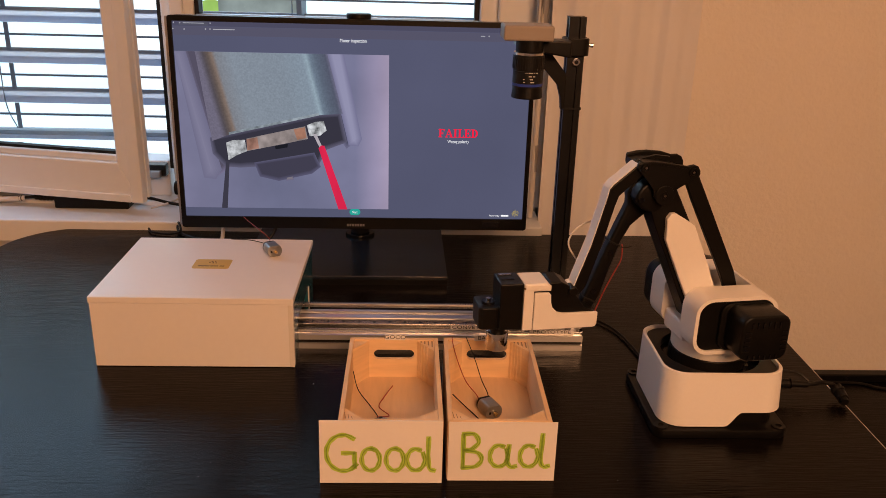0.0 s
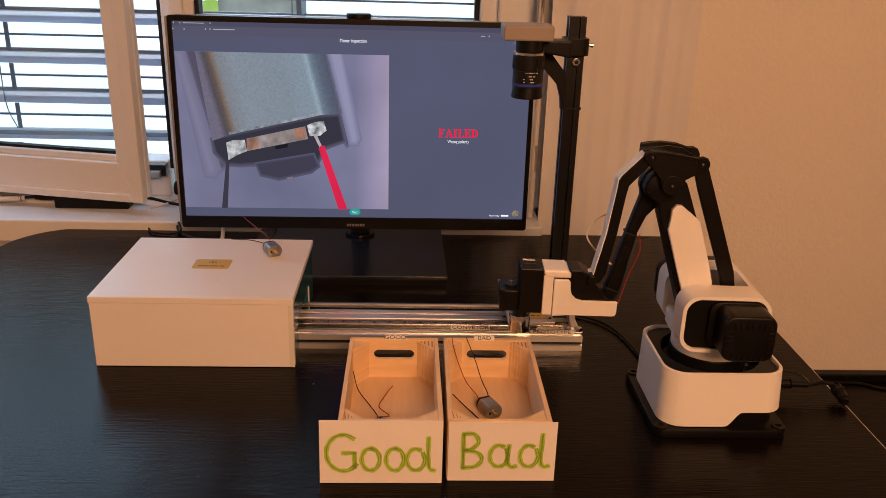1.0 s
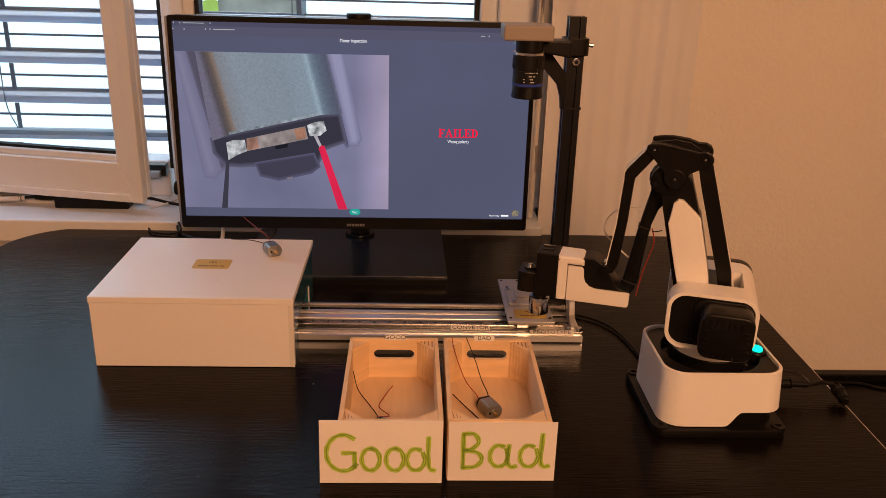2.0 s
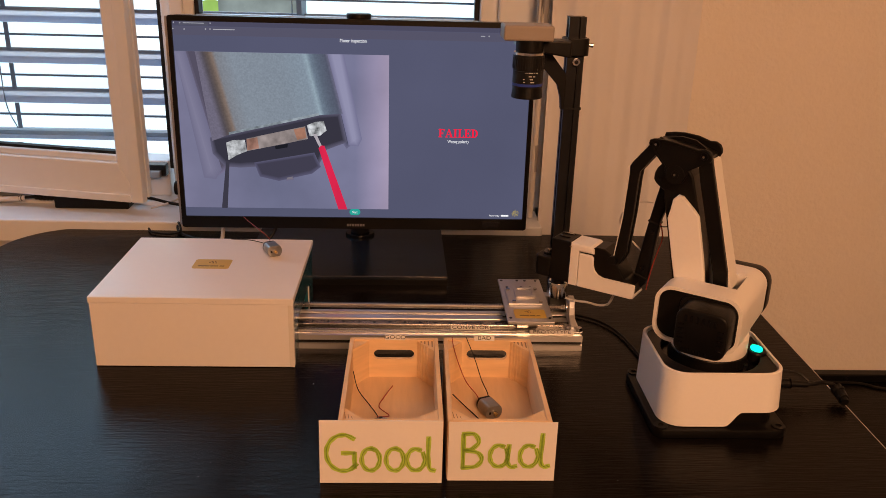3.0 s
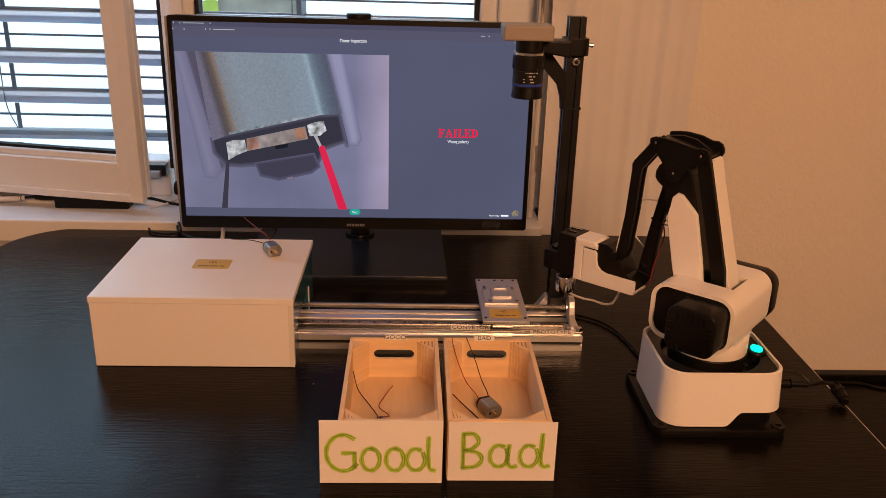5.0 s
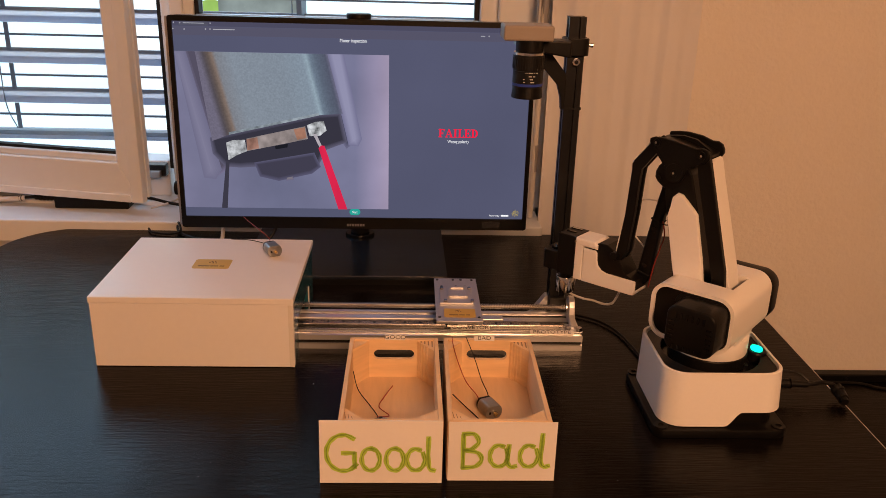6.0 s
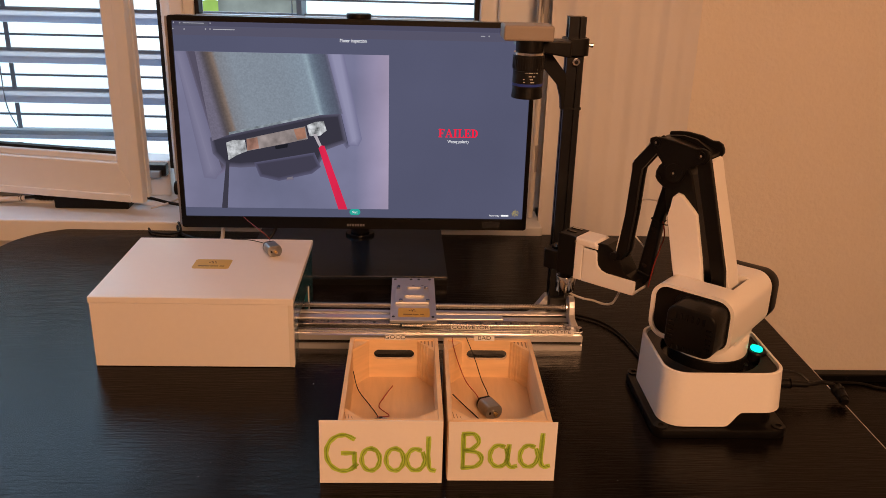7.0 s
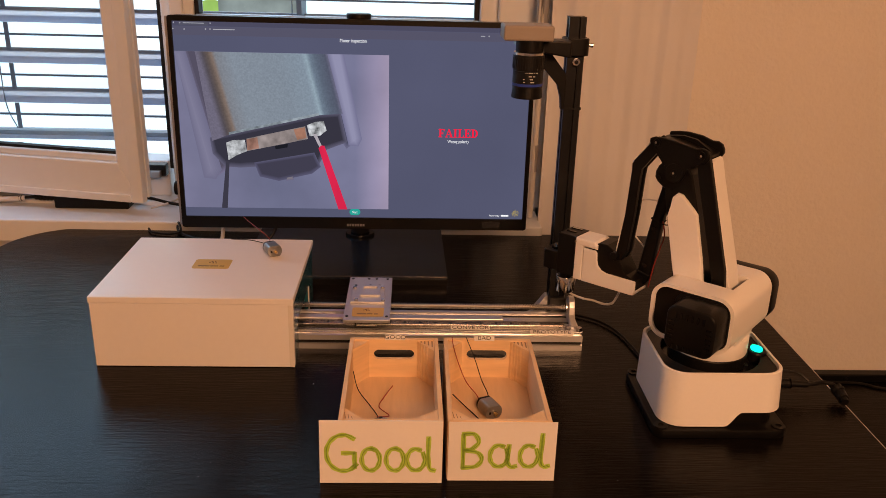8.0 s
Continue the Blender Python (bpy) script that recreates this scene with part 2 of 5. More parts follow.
structure("floor", box(-2.6, 2.6, -3.2, 0.72, -0.80, -0.74), FLOOR, "brown wooden floor under the desk")
tagged(part("ceiling", box(-2.6, 2.6, -3.2, 0.72, 1.78, 1.84), CEIL), label="plain white ceiling", category="ceiling", kind="structure")
bm = box(-2.6, -1.75, 0.51, 0.72, -0.74, 1.78)
box(0.02, 2.6, 0.51, 0.72, -0.74, 1.78, bm=bm)
box(-1.75, 0.02, 0.51, 0.72, -0.74, -0.03, bm=bm)
box(-1.75, 0.02, 0.51, 0.72, 0.98, 1.78, bm=bm)
structure("wall_north", bm, WALL, "cream plastered wall with the window opening")
structure("wall_west", box(-2.7, -2.6, -3.2, 0.72, -0.74, 1.78), WALL, "cream plastered side wall")
structure("wall_east", box(2.6, 2.7, -3.2, 0.72, -0.74, 1.78), WALL, "cream plastered side wall")
structure("wall_south", box(-2.6, 2.6, -3.3, -3.2, -0.74, 1.78), WALL, "cream plastered rear wall")

bm = box(-1.85, 0.014, 0.458, 0.560, -0.026, 0.016, 0.003)
box(-1.75, 0.014, 0.562, 0.66, -0.026, 0.022, 0.002, bm=bm)
structure("window_sill", bm, SILL, "white painted window sill behind the desk")


def window_frames():
    f = tagged(empty("window_1"), label="white plastic window frame with a fixed pane", category="window", kind="structure")
    # left opening's lower rail, the post between the two lights, right jamb
    part("bottom_rail", box(-1.75, -0.692, 0.60, 0.66, 0.022, 0.092, 0.004), UPVC, f)
    part("bottom_gasket", box(-1.75, -0.745, 0.592, 0.600, 0.078, 0.086), RUBBER, f)
    bm = box(-0.680, -0.620, 0.585, 0.66, 0.022, 0.98, 0.004)
    box(-0.662, -0.637, 0.572, 0.585, 0.022, 0.98, 0.003, bm=bm)
    part("post", bm, UPVC, f)
    part("post_gasket", box(-0.6868, -0.6805, 0.590, 0.63, 0.08, 0.98), RUBBER, f)
    part("lower_panel", box(-0.619, -0.108, 0.60, 0.66, 0.022, 0.356, 0.003), UPVC, f)
    part("glazing_bead", box(-0.619, -0.108, 0.588, 0.60, 0.350, 0.368, 0.003), SILVER, f)
    part("side_gasket", box(-0.1155, -0.1075, 0.590, 0.62, 0.366, 0.98), RUBBER, f)
    part("left_gasket", box(-0.6195, -0.612, 0.590, 0.62, 0.366, 0.98), RUBBER, f)
    bm = box(-0.107, 0.02, 0.575, 0.66, 0.022, 0.98, 0.004)
    box(-0.075, 0.02, 0.555, 0.575, 0.022, 0.98, 0.004, bm=bm)
    part("jamb", bm, UPVC, f)
    pane = part("pane", box(-0.612, -0.1155, 0.612, 0.616, 0.366, 0.98), GLASS, f)
    pane.visible_shadow = False
    bm = box(-0.738, -0.692, 0.575, 0.598, 0.068, 0.090, 0.002)
    part("latch", bm, BLACKALU, f, "dark metal latch keeper")
    part("latch_plate", box(-0.728, -0.700, 0.566, 0.575, 0.0665, 0.0800, 0.001), SILVER, f, "bare metal latch plate")


def sash():
    """The casement, hinged beyond the left edge and standing a little open."""
    s = tagged(empty("window_2", pose(-0.7185, 0.4894, 0.045, 0, 0, -11.7)), label="white plastic casement sash standing open inwards", category="window", kind="structure")
    # local x runs left along the sash, from the free edge
    w, h = 1.05, 0.93
    bm = prism([(0, 0), (-w, 0), (-w, 0.068), (-0.036, 0.068)], 0, 0.048, bev=0.002)
    part("bottom_rail", bm, UPVC, s)
    bm = prism([(0, 0), (-0.036, 0.068), (-0.036, h), (0, h)], 0, 0.048, bev=0.002)
    part("stile", bm, UPVC, s)
    part("lip", box(-0.0145, 0.009, -0.0035, 0.014, -0.004, h, 0.002), UPVC, s)
    part("lip_bottom", box(-w, -0.0145, -0.0035, 0.010, -0.004, 0.010, 0.002), UPVC, s)
    part("bead", box(-0.042, -0.036, 0.008, 0.044, 0.068, h, 0.002), UPVC, s)
    part("bead_bottom", box(-w, -0.042, 0.008, 0.044, 0.068, 0.080, 0.002), UPVC, s)
    part("gasket_bottom", box(-w, -0.042, 0.016, 0.03, 0.080, 0.085), RUBBER, s)
    part("gasket", box(-0.045, -0.042, 0.016, 0.03, 0.085, h), RUBBER, s)
    part("edge_seal", box(0.0002, 0.0060, 0.024, 0.032, 0.0, h), UPVC, s)
    p = part("pane", box(-w, -0.045, 0.028, 0.034, 0.085, h), GLASS, s)
    p.visible_shadow = False
    return s


window_frames()
sash()


def blinds():
    b = tagged(empty("venetian_blind", pose(0, 0.80, 0)), label="grey aluminium outdoor blind with open slats", category="blind")
    pitch = 0.0815
    # a slat seen on edge: sloping blade with a rolled upper edge and a loose lower wire
    outline = [(-0.012, -0.0112), (-0.0108, -0.0112), (0.0100, 0.0112), (0.0088, 0.0112)]
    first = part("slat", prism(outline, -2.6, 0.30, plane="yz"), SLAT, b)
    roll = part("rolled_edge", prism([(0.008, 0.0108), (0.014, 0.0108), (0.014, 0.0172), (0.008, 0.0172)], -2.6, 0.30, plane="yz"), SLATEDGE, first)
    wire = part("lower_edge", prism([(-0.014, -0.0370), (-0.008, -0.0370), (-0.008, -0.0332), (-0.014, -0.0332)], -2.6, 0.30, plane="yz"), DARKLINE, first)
    low = 0.0922
    for i in range(17):
        z = low + (i + 1) * pitch
        if i == 0:
            first.matrix_basis = pose(0, 0, z)
            continue
        o = first.copy()
        scene.collection.objects.link(o)
        o.matrix_basis = pose(0, 0, z)
        for src in (roll, wire):
            k = src.copy()
            scene.collection.objects.link(k)
            k.parent = o
    part("bottom_rail", box(-2.6, 0.30, -0.016, 0.016, low + 0.0042, low + 0.0125, 0.001), SLATEDGE, b)
    part("bottom_lip", box(-2.6, 0.30, -0.018, 0.010, low - 0.0047, low + 0.0040, 0.001), SLAT, b)
    for x in (-1.048, -0.458, -1.64):
        for i in range(12):
            z = low + (i + 1) * pitch
            part("tape", box(x - 0.0045, x + 0.0045, -0.0145, -0.0135, z - 0.0650, z - 0.0113), DARKLINE, b)
        part("cord", tube([(x - 0.004, -0.034, 1.3), (x - 0.010, -0.034, 0.5), (x - 0.014, -0.034, 0.24), (x - 0.012, -0.034, 0.16), (x + 0.004, -0.034, 0.113)], 0.0012, 6), DARKLINE, b)
    part("guide", box(-0.460, -0.450, -0.04, 0.04, 0.0, 1.35), DARKLINE, b)


blinds()
tagged(part("backdrop", box(-8, 6, 6.0, 6.02, -6, 8), DAY), label="bright hazy daylight outside the window", category="backdrop", kind="structure")
tagged(part("backdrop_garden", prism([(-1.70, -0.12), (-1.553, -0.12), (-1.556, 0.075), (-1.60, 0.090), (-1.69, 0.062)], 5.0, 5.02), LEAFG), label="green hedge far outside, glowing in place of sunlight", category="backdrop", kind="structure")
tagged(part("backdrop_house", prism([(-1.53, -0.12), (-0.969, -0.12), (-0.969, 0.12), (-1.53, 0.10)], 4.9, 4.92), HOUSEG), label="grey house wall far outside, glowing in place of daylight", category="backdrop", kind="structure")
structure("ground", box(-30, 30, 0.9, 60, -3.2, -3.0), material("ground_lawn", (0.07, 0.10, 0.04), 0.9, scale=3, vary=0.3), "green lawn outside below the window")


def crank():
    c = tagged(empty("blind_crank", pose(-0.003, 0.50, 0.0)), label="chrome and white crank rod hanging beside the window", category="crank")
    part("rod", tube([(-0.002, 0, 0.022), (0.000, 0, 0.2), (0.002, 0.01, 0.60)], 0.0052, 12), GREYW, c)
    part("sleeve", cyl(0.0004, 0.0, 0.135, 0.0058, 0.05, seg=16), SILVER, c)
    part("grip", cyl(0.003, 0.006, 0.41, 0.0075, 0.09, seg=16, bev=0.002), SILVER, c, "chrome grip")
    part("joint", box(-0.011, -0.004, 0.0, 0.012, 0.365, 0.46, 0.002), SILVER, c)


crank()


def curtain():
    made = bmesh.new()
    n, heights = 120, (-0.7, -0.4, -0.1, 0.1, 0.3, 0.5, 0.9, 1.3, 1.7)

    def place(i, z, back):
        x = 0.010 + 0.262 * i / n
        lap = (i - 62) / 40.0 if 62 < i < 86 else (92 - i) / 10.0 if 86 <= i < 92 else 0
        y = 0.492 + 0.0026 * math.sin(i * 0.24) + 0.0055 * math.sin(i * 0.115 + 1.0) + 0.0006 * math.sin(i * 0.6) + 0.006 * lap + 0.013 * (max(i - 108, 0) / 12.0) ** 2
        return made.verts.new((x + 0.0018 * math.sin(z * 6 + i * 0.05), y + 0.002 * math.sin(z * 3 + i * 0.1) + back, z))
    # a thin closed sheet: up the front and down the back of each upright row
    loops = [[place(i, z, 0) for z in heights] + [place(i, z, 0.0014) for z in reversed(heights)] for i in range(n + 1)]
    m = len(loops[0])
    for a, b in zip(loops, loops[1:]):
        for k in range(m):
            made.faces.new((a[k], b[k], b[(k + 1) % m], a[(k + 1) % m]))
    made.faces.new(loops[0])
    made.faces.new(list(reversed(loops[-1])))
    tagged(part("curtain", made, CURTAIN, smooth=True), label="cream curtain hanging in soft folds beside the window", category="curtain")


curtain()


# ---- desk ----
def desk():
    d = tagged(empty("desk"), label="black-brown wooden desk with a rounded corner", category="desk")
    out = [(0.290, -0.41), (0.290, 0.455)]
    out += [(0.290 - 0.012 * (1 - math.cos(radians(a))), 0.455 + 0.012 * math.sin(radians(a))) for a in (30, 60, 90)]
    cx, cy, r = -0.795, 0.345, 0.123
    out += [(cx + r * math.cos(radians(a)), cy + r * math.sin(radians(a))) for a in range(90, 181, 9)]
    out += [(-0.918, -0.41)]
    part("tabletop", prism(out, -0.034, 0.0, "xy", bev=0.0015), DESK, d, smooth=False)
    part("edge_band", box(0.2903, 0.2908, -0.40, 0.45, -0.030, -0.0008), EDGEB, d)
    for x, y in ((0.24, 0.40), (0.24, -0.36), (-0.85, 0.25), (-0.85, -0.36)):
        part("leg", cyl(x, y, -0.387, 0.025, 0.706), BLACKP, d)
    return d


desk()


def sideboard():
    s = tagged(empty("sideboard"), label="low black wooden sideboard against the wall beside the desk", category="sideboard")
    part("top", box(0.335, 1.45, -0.75, 0.508, -0.339, -0.312, 0.002), DESK, s)
    part("body", box(0.345, 1.44, -0.74, 0.505, -0.74, -0.339), DESK, s)
    part("back_strip", box(0.40, 1.44, 0.485, 0.507, -0.312, -0.296, 0.002), BLACKP, s)
    for x in (0.655, 0.74, 0.76):
        part("screw", cyl(x, 0.483, -0.304, 0.003, 0.005, "y", seg=12), BLACKALU, s)
    return s


sideboard()


# ---- monitor ----
def monitor():
    m = tagged(empty("monitor", pose(-0.3133, 0.2749, 0.0712, 0, 0, 0.80)), label="black flat computer monitor showing a motor inspection page", category="monitor")
    tilt = Matrix.Rotation(radians(-1.24), 4, "X")

    def p(name, bm, mat, parent=m, label=""):
        o = part(name, bm, mat, parent, label)
        if parent is m:
            o.matrix_basis = tilt
        return o
    bm = ring(rrect(-0.27, 0.27, 0.0, 0.3205, 0.004, 3), rrect(-0.2635, 0.2635, 0.018, 0.3125, 0.001, 3), 0.0, 0.010, "xz")
    p("bezel", bm, BLACKP)
    p("rear_shell", prism(rrect(-0.2695, 0.2695, 0.0005, 0.320, 0.006, 3), 0.010, 0.032, bev=0.004), BLACKP)
    p("side_strip", box(-0.2738, -0.2701, 0.0025, 0.028, 0.004, 0.319), SILVER, m, "grey side trim")
    p("rear_bulge", box(-0.15, 0.15, 0.032, 0.055, 0.04, 0.26, 0.01), BLACKP)
    p("power_button", cyl(-0.276, 0.02, 0.058, 0.011, 0.012, "x", seg=20, bev=0.002), BLACKP)
    screen = p("screen", box(-0.2637, 0.2637, 0.0035, 0.006, 0.0178, 0.3127), glow("page_slate", (0.090, 0.094, 0.158), 1.0, 3.0, 0.10))
    page(screen)
    p("top_puck", cyl(0.006, 0.018, 0.3240, 0.0185, 0.008, seg=28, bev=0.002), BLACKP, m, "small black webcam mount")
    p("chin_strip", box(0.20, 0.228, -0.0006, 0.001, 0.004, 0.014), BLACKG)
    for i in range(7):
        q = p("badge", box(-0.0142 + i * 0.0041, -0.0112 + i * 0.0041, -0.0008, 0.001, 0.0045, 0.0082), SILVER, m)
    part("neck", cyl(0.0, 0.140, 0.0650, 0.016, 0.240, seg=32), RUBBER, m)
    part("hinge", cyl(0.0, 0.138, -0.0540, 0.025, 0.005, seg=40, bev=0.001), BLACKG, m)
    part("base", box(-0.175, 0.1435, -0.060, 0.190, -0.0620, -0.0565, 0.0006), FOOT, m, "wide glossy black foot")
    part("base_foot", box(-0.1745, 0.1430, -0.0590, 0.1895, -0.0712, -0.0620), BLACKP, m)
    return m


def page(screen):
    """The picture on the screen: flat layers that shine."""
    def flat(name, pts, mat, k, label=""):
        made = bmesh.new()
        y = 0.0035 - 0.00025 * k
        made.faces.new([made.verts.new((a, y, b)) for a, b in pts])
        return part(name, made, mat, screen, label)

    def bar(x0, x1, z0, z1, mat, k, name="page_bar"):
        return flat(name, [(x0, z0), (x1, z0), (x1, z1), (x0, z1)], mat, k)
    white = glow("page_white", (0.95, 0.95, 0.98))
    dimmer = glow("page_grey", (0.42, 0.42, 0.47))
    bar(-0.2632, 0.2632, 0.3055, 0.3122, glow("tab_strip", (0.072, 0.069, 0.115)), 1, "tab_strip")
    bar(-0.2632, 0.2632, 0.2925, 0.3050, glow("tool_strip", (0.092, 0.088, 0.138)), 1, "tool_strip")
    bar(-0.2540, -0.2120, 0.3062, 0.3130 - 0.0008, glow("tab_page", (0.085, 0.083, 0.12)), 2, "tab")
    # writing too small to read, as bars
    for x0, x1, z in ((-0.2475, -0.2175, 0.3097), (-0.205, -0.1735, 0.3014), (0.1865, 0.1925, 0.3003)):
        bar(x0, x1, z - 0.0005, z + 0.0005, dimmer, 3, "text_bar")
    for x, z in ((-0.261, 0.3101), (-0.2522, 0.3098), (-0.2625, 0.3013), (-0.2464, 0.3009), (-0.2156, 0.3016), (-0.2092, 0.3017), (0.1986, 0.3004), (-0.2085, 0.3100)):
        flat("icon", [(x + 0.0010 * math.cos(a), z + 0.0010 * math.sin(a)) for a in [i * math.pi / 4 for i in range(8)]], dimmer, 3)
    face = [(-0.2632, 0.2697), (0.0510, 0.2697), (0.0510, 0.0318), (-0.2632, 0.0318)]
    flat("photo", face, gradient("photo_violet", [(-0.2632, (0.185, 0.180, 0.285)), (-0.12, (0.160, 0.166, 0.268)), (0.0, (0.190, 0.190, 0.305)), (0.03, (0.30, 0.265, 0.40)), (0.051, (0.36, 0.30, 0.43))], 0, 1.0, 7.0, 0.16), 1)

    def soft(name, pts, color, under, width, k, steps=6):
        """A shape with a blurred edge: nested layers that pass from the colour under it to its own."""
        n = len(pts)
        p = [Vector(q) for q in pts]
        turn_way = sum(p[i].x * p[(i + 1) % n].y - p[(i + 1) % n].x * p[i].y for i in range(n))
        out = []
        for i in range(n):
            a, b = (p[i] - p[i - 1]).normalized(), (p[(i + 1) % n] - p[i]).normalized()
            nrm = (Vector((a.y, -a.x)) + Vector((b.y, -b.x)))
            out.append(nrm.normalized() * (1 if turn_way > 0 else -1))
        for q in range(steps):
            t = (q + 0.5) / steps
            c = [u + (v - u) * t for u, v in zip(under, color)]
            ring_pts = [(p[i].x + out[i].x * width * (0.5 - t), p[i].y + out[i].y * width * (0.5 - t)) for i in range(n)]
            ring_pts = [(min(max(x, -0.2630), 0.0509), min(max(z, 0.0319), 0.2696)) for x, z in ring_pts]
            flat(name, ring_pts, glow(name + "_tone", c), k + q * 0.3)
    soft("photo_left_shade", [(-0.2480, 0.275), (-0.2250, 0.275), (-0.1930, 0.10), (-0.2130, 0.085), (-0.2230, 0.16)], (0.080, 0.070, 0.105), (0.185, 0.165, 0.27), 0.014, 3.2)
    soft("photo_left_rail", [(-0.2640, 0.2700), (-0.2520, 0.2700), (-0.2130, 0.0940), (-0.2180, 0.0850), (-0.2260, 0.0860)], (0.215, 0.205, 0.31), (0.155, 0.148, 0.24), 0.020, 5.0, 8)
    soft("photo_rail_shade", [(-0.0440, 0.275), (-0.0300, 0.275), (-0.0040, 0.140), (-0.0130, 0.132), (-0.0300, 0.160)], (0.070, 0.070, 0.120), (0.15, 0.145, 0.24), 0.010, 3.2)
    soft("photo_right_rail", [(-0.0370, 0.2750), (-0.0190, 0.2750), (0.0054, 0.1440), (0.0020, 0.1360), (-0.0070, 0.1370)], (0.29, 0.285, 0.43), (0.17, 0.165, 0.28), 0.011, 5.0, 8)
    across = (math.cos(radians(13.4)), math.sin(radians(13.4)))
    can = [(-0.1620, (0.155, 0.14, 0.20)), (-0.1540, (0.085, 0.072, 0.085)), (-0.1480, (0.115, 0.088, 0.080)), (-0.1420, (0.21, 0.155, 0.130)), (-0.1370, (0.205, 0.215, 0.245)), (-0.1150, (0.225, 0.262, 0.315)), (-0.0500, (0.215, 0.255, 0.310)),
           (-0.0150, (0.225, 0.280, 0.345)), (-0.0085, (0.285, 0.370, 0.440)), (-0.0030, (0.150, 0.195, 0.255)), (0.0060, (0.105, 0.130, 0.180)), (0.0190, (0.085, 0.095, 0.140)), (0.0240, (0.150, 0.145, 0.225))]
    flat("photo_can", [(-0.2330, 0.2697), (-0.0400, 0.2697), (-0.0185, 0.1820), (-0.0540, 0.1790), (-0.1905, 0.1470), (-0.2160, 0.1370)], gradient("photo_zinc", can, 0, 1.0, 420, 0.11, across), 9)
    flat("photo_can_glint", [(-0.1905, 0.1508), (-0.0545, 0.1825), (-0.0545, 0.1785), (-0.1905, 0.1470)], glow("photo_rim", (0.25, 0.29, 0.33), 1.0, 90, 0.5), 10)
    soft("photo_cap", [(-0.2165, 0.1400), (-0.1905, 0.1470), (-0.0545, 0.1785), (-0.0241, 0.1800), (-0.0160, 0.1400), (-0.0463, 0.1290), (-0.0580, 0.1045), (-0.0800, 0.1150), (-0.1500, 0.1020), (-0.1750, 0.1000), (-0.1971, 0.1010), (-0.2131, 0.1190)], (0.030, 0.028, 0.042), (0.115, 0.108, 0.17), 0.009, 7, 6)
    soft("photo_cap_lower", [(-0.1520, 0.1030), (-0.0640, 0.1190), (-0.0560, 0.1000), (-0.0680, 0.0910), (-0.1180, 0.0790), (-0.1450, 0.0850)], (0.048, 0.044, 0.070), (0.10, 0.095, 0.165), 0.007, 9)
    soft("photo_shaft", [(-0.1091, 0.0870), (-0.0945, 0.0900), (-0.0965, 0.0790), (-0.1060, 0.0780)], (0.20, 0.175, 0.21), (0.14, 0.13, 0.22), 0.004, 8)
    flat("photo_window", [(-0.1644, 0.1415), (-0.0754, 0.1620), (-0.0717, 0.1425), (-0.1645, 0.1223)], glow("photo_mica", (0.27, 0.225, 0.22), 1.0, 60, 0.40), 11)
    flat("photo_copper", [(-0.1644, 0.1405), (-0.1480, 0.1440), (-0.1460, 0.1270), (-0.1640, 0.1235)], glow("photo_copper_a", (0.33, 0.17, 0.13), 1.0, 60, 0.45), 12)
    flat("photo_copper", [(-0.0930, 0.1570), (-0.0760, 0.1605), (-0.0740, 0.1440), (-0.0880, 0.1410)], glow("photo_copper_b", (0.36, 0.175, 0.12), 1.0, 60, 0.3), 12)
    tin = glow("photo_tin", (0.42, 0.43, 0.45), 1.0, 110, 0.75)
    flat("photo_pad", [(-0.1952, 0.1349), (-0.1850, 0.1390), (-0.1670, 0.1397), (-0.1645, 0.1223), (-0.1800, 0.1160), (-0.1930, 0.1080)], tin, 12)
    flat("photo_pad", [(-0.0728, 0.1637), (-0.0600, 0.1690), (-0.0472, 0.1702), (-0.0432, 0.1560), (-0.0530, 0.1480), (-0.0690, 0.1470)], tin, 12)
    flat("photo_slot", [(-0.1220, 0.1310), (-0.1020, 0.1350), (-0.1030, 0.1290), (-0.1210, 0.1260)], glow("photo_slot_black", (0.012, 0.012, 0.018)), 13)
    flat("photo_lead", [(-0.0640, 0.1500), (-0.0590, 0.1510), (-0.0500, 0.1300), (-0.0540, 0.1290)], glow("photo_lead_tin", (0.42, 0.38, 0.42), 1.0, 80, 0.3), 13)
    flat("photo_wire", [(-0.0560, 0.1290), (-0.0520, 0.1330), (-0.0470, 0.1325), (-0.0130, 0.0318), (-0.0270, 0.0318)], glow("photo_red", (0.72, 0.020, 0.075), 1.0, 40, 0.12, (1, 1, 0.3)), 14)
    flat("photo_wire", [(-0.1968, 0.1069), (-0.1916, 0.1069), (-0.1985, 0.0318), (-0.2075, 0.0318)], glow("photo_wire_black", (0.045, 0.042, 0.062)), 11)
    def say(text, size, mat, x, z, squash=1.0):
        words(text, size, mat, screen, pose(x, 0.0020, z, 90, 0, 0), "lettering", 0.0001, squash)
    say("Motor Inspection", 0.0072, white, -0.0019, 0.2895, 0.78)
    # the large word in letters with serifs: bars and slanted strokes on a cap height of 1
    def bars(*b):
        return [[(x0, z0), (x1, z0), (x1, z1), (x0, z1)] for x0, z0, x1, z1 in b]
    stem, foot, head = (0.10, 0.09, 0.32, 0.91), (0, 0, 0.44, 0.09), (0, 0.91, 0.44, 1)
    arms = (stem, (0, 0.91, 0.68, 1), (0.58, 0.74, 0.68, 0.91), (0.32, 0.45, 0.46, 0.55), (0.46, 0.35, 0.54, 0.65))
    bowl = [(0.32 + 0.46 * math.cos(radians(a)), 0.5 + 0.5 * math.sin(radians(a))) for a in range(-90, 91, 15)]
    hollow = [(0.32 + 0.23 * math.cos(radians(a)), 0.5 + 0.41 * math.sin(radians(a))) for a in range(-90, 91, 15)]
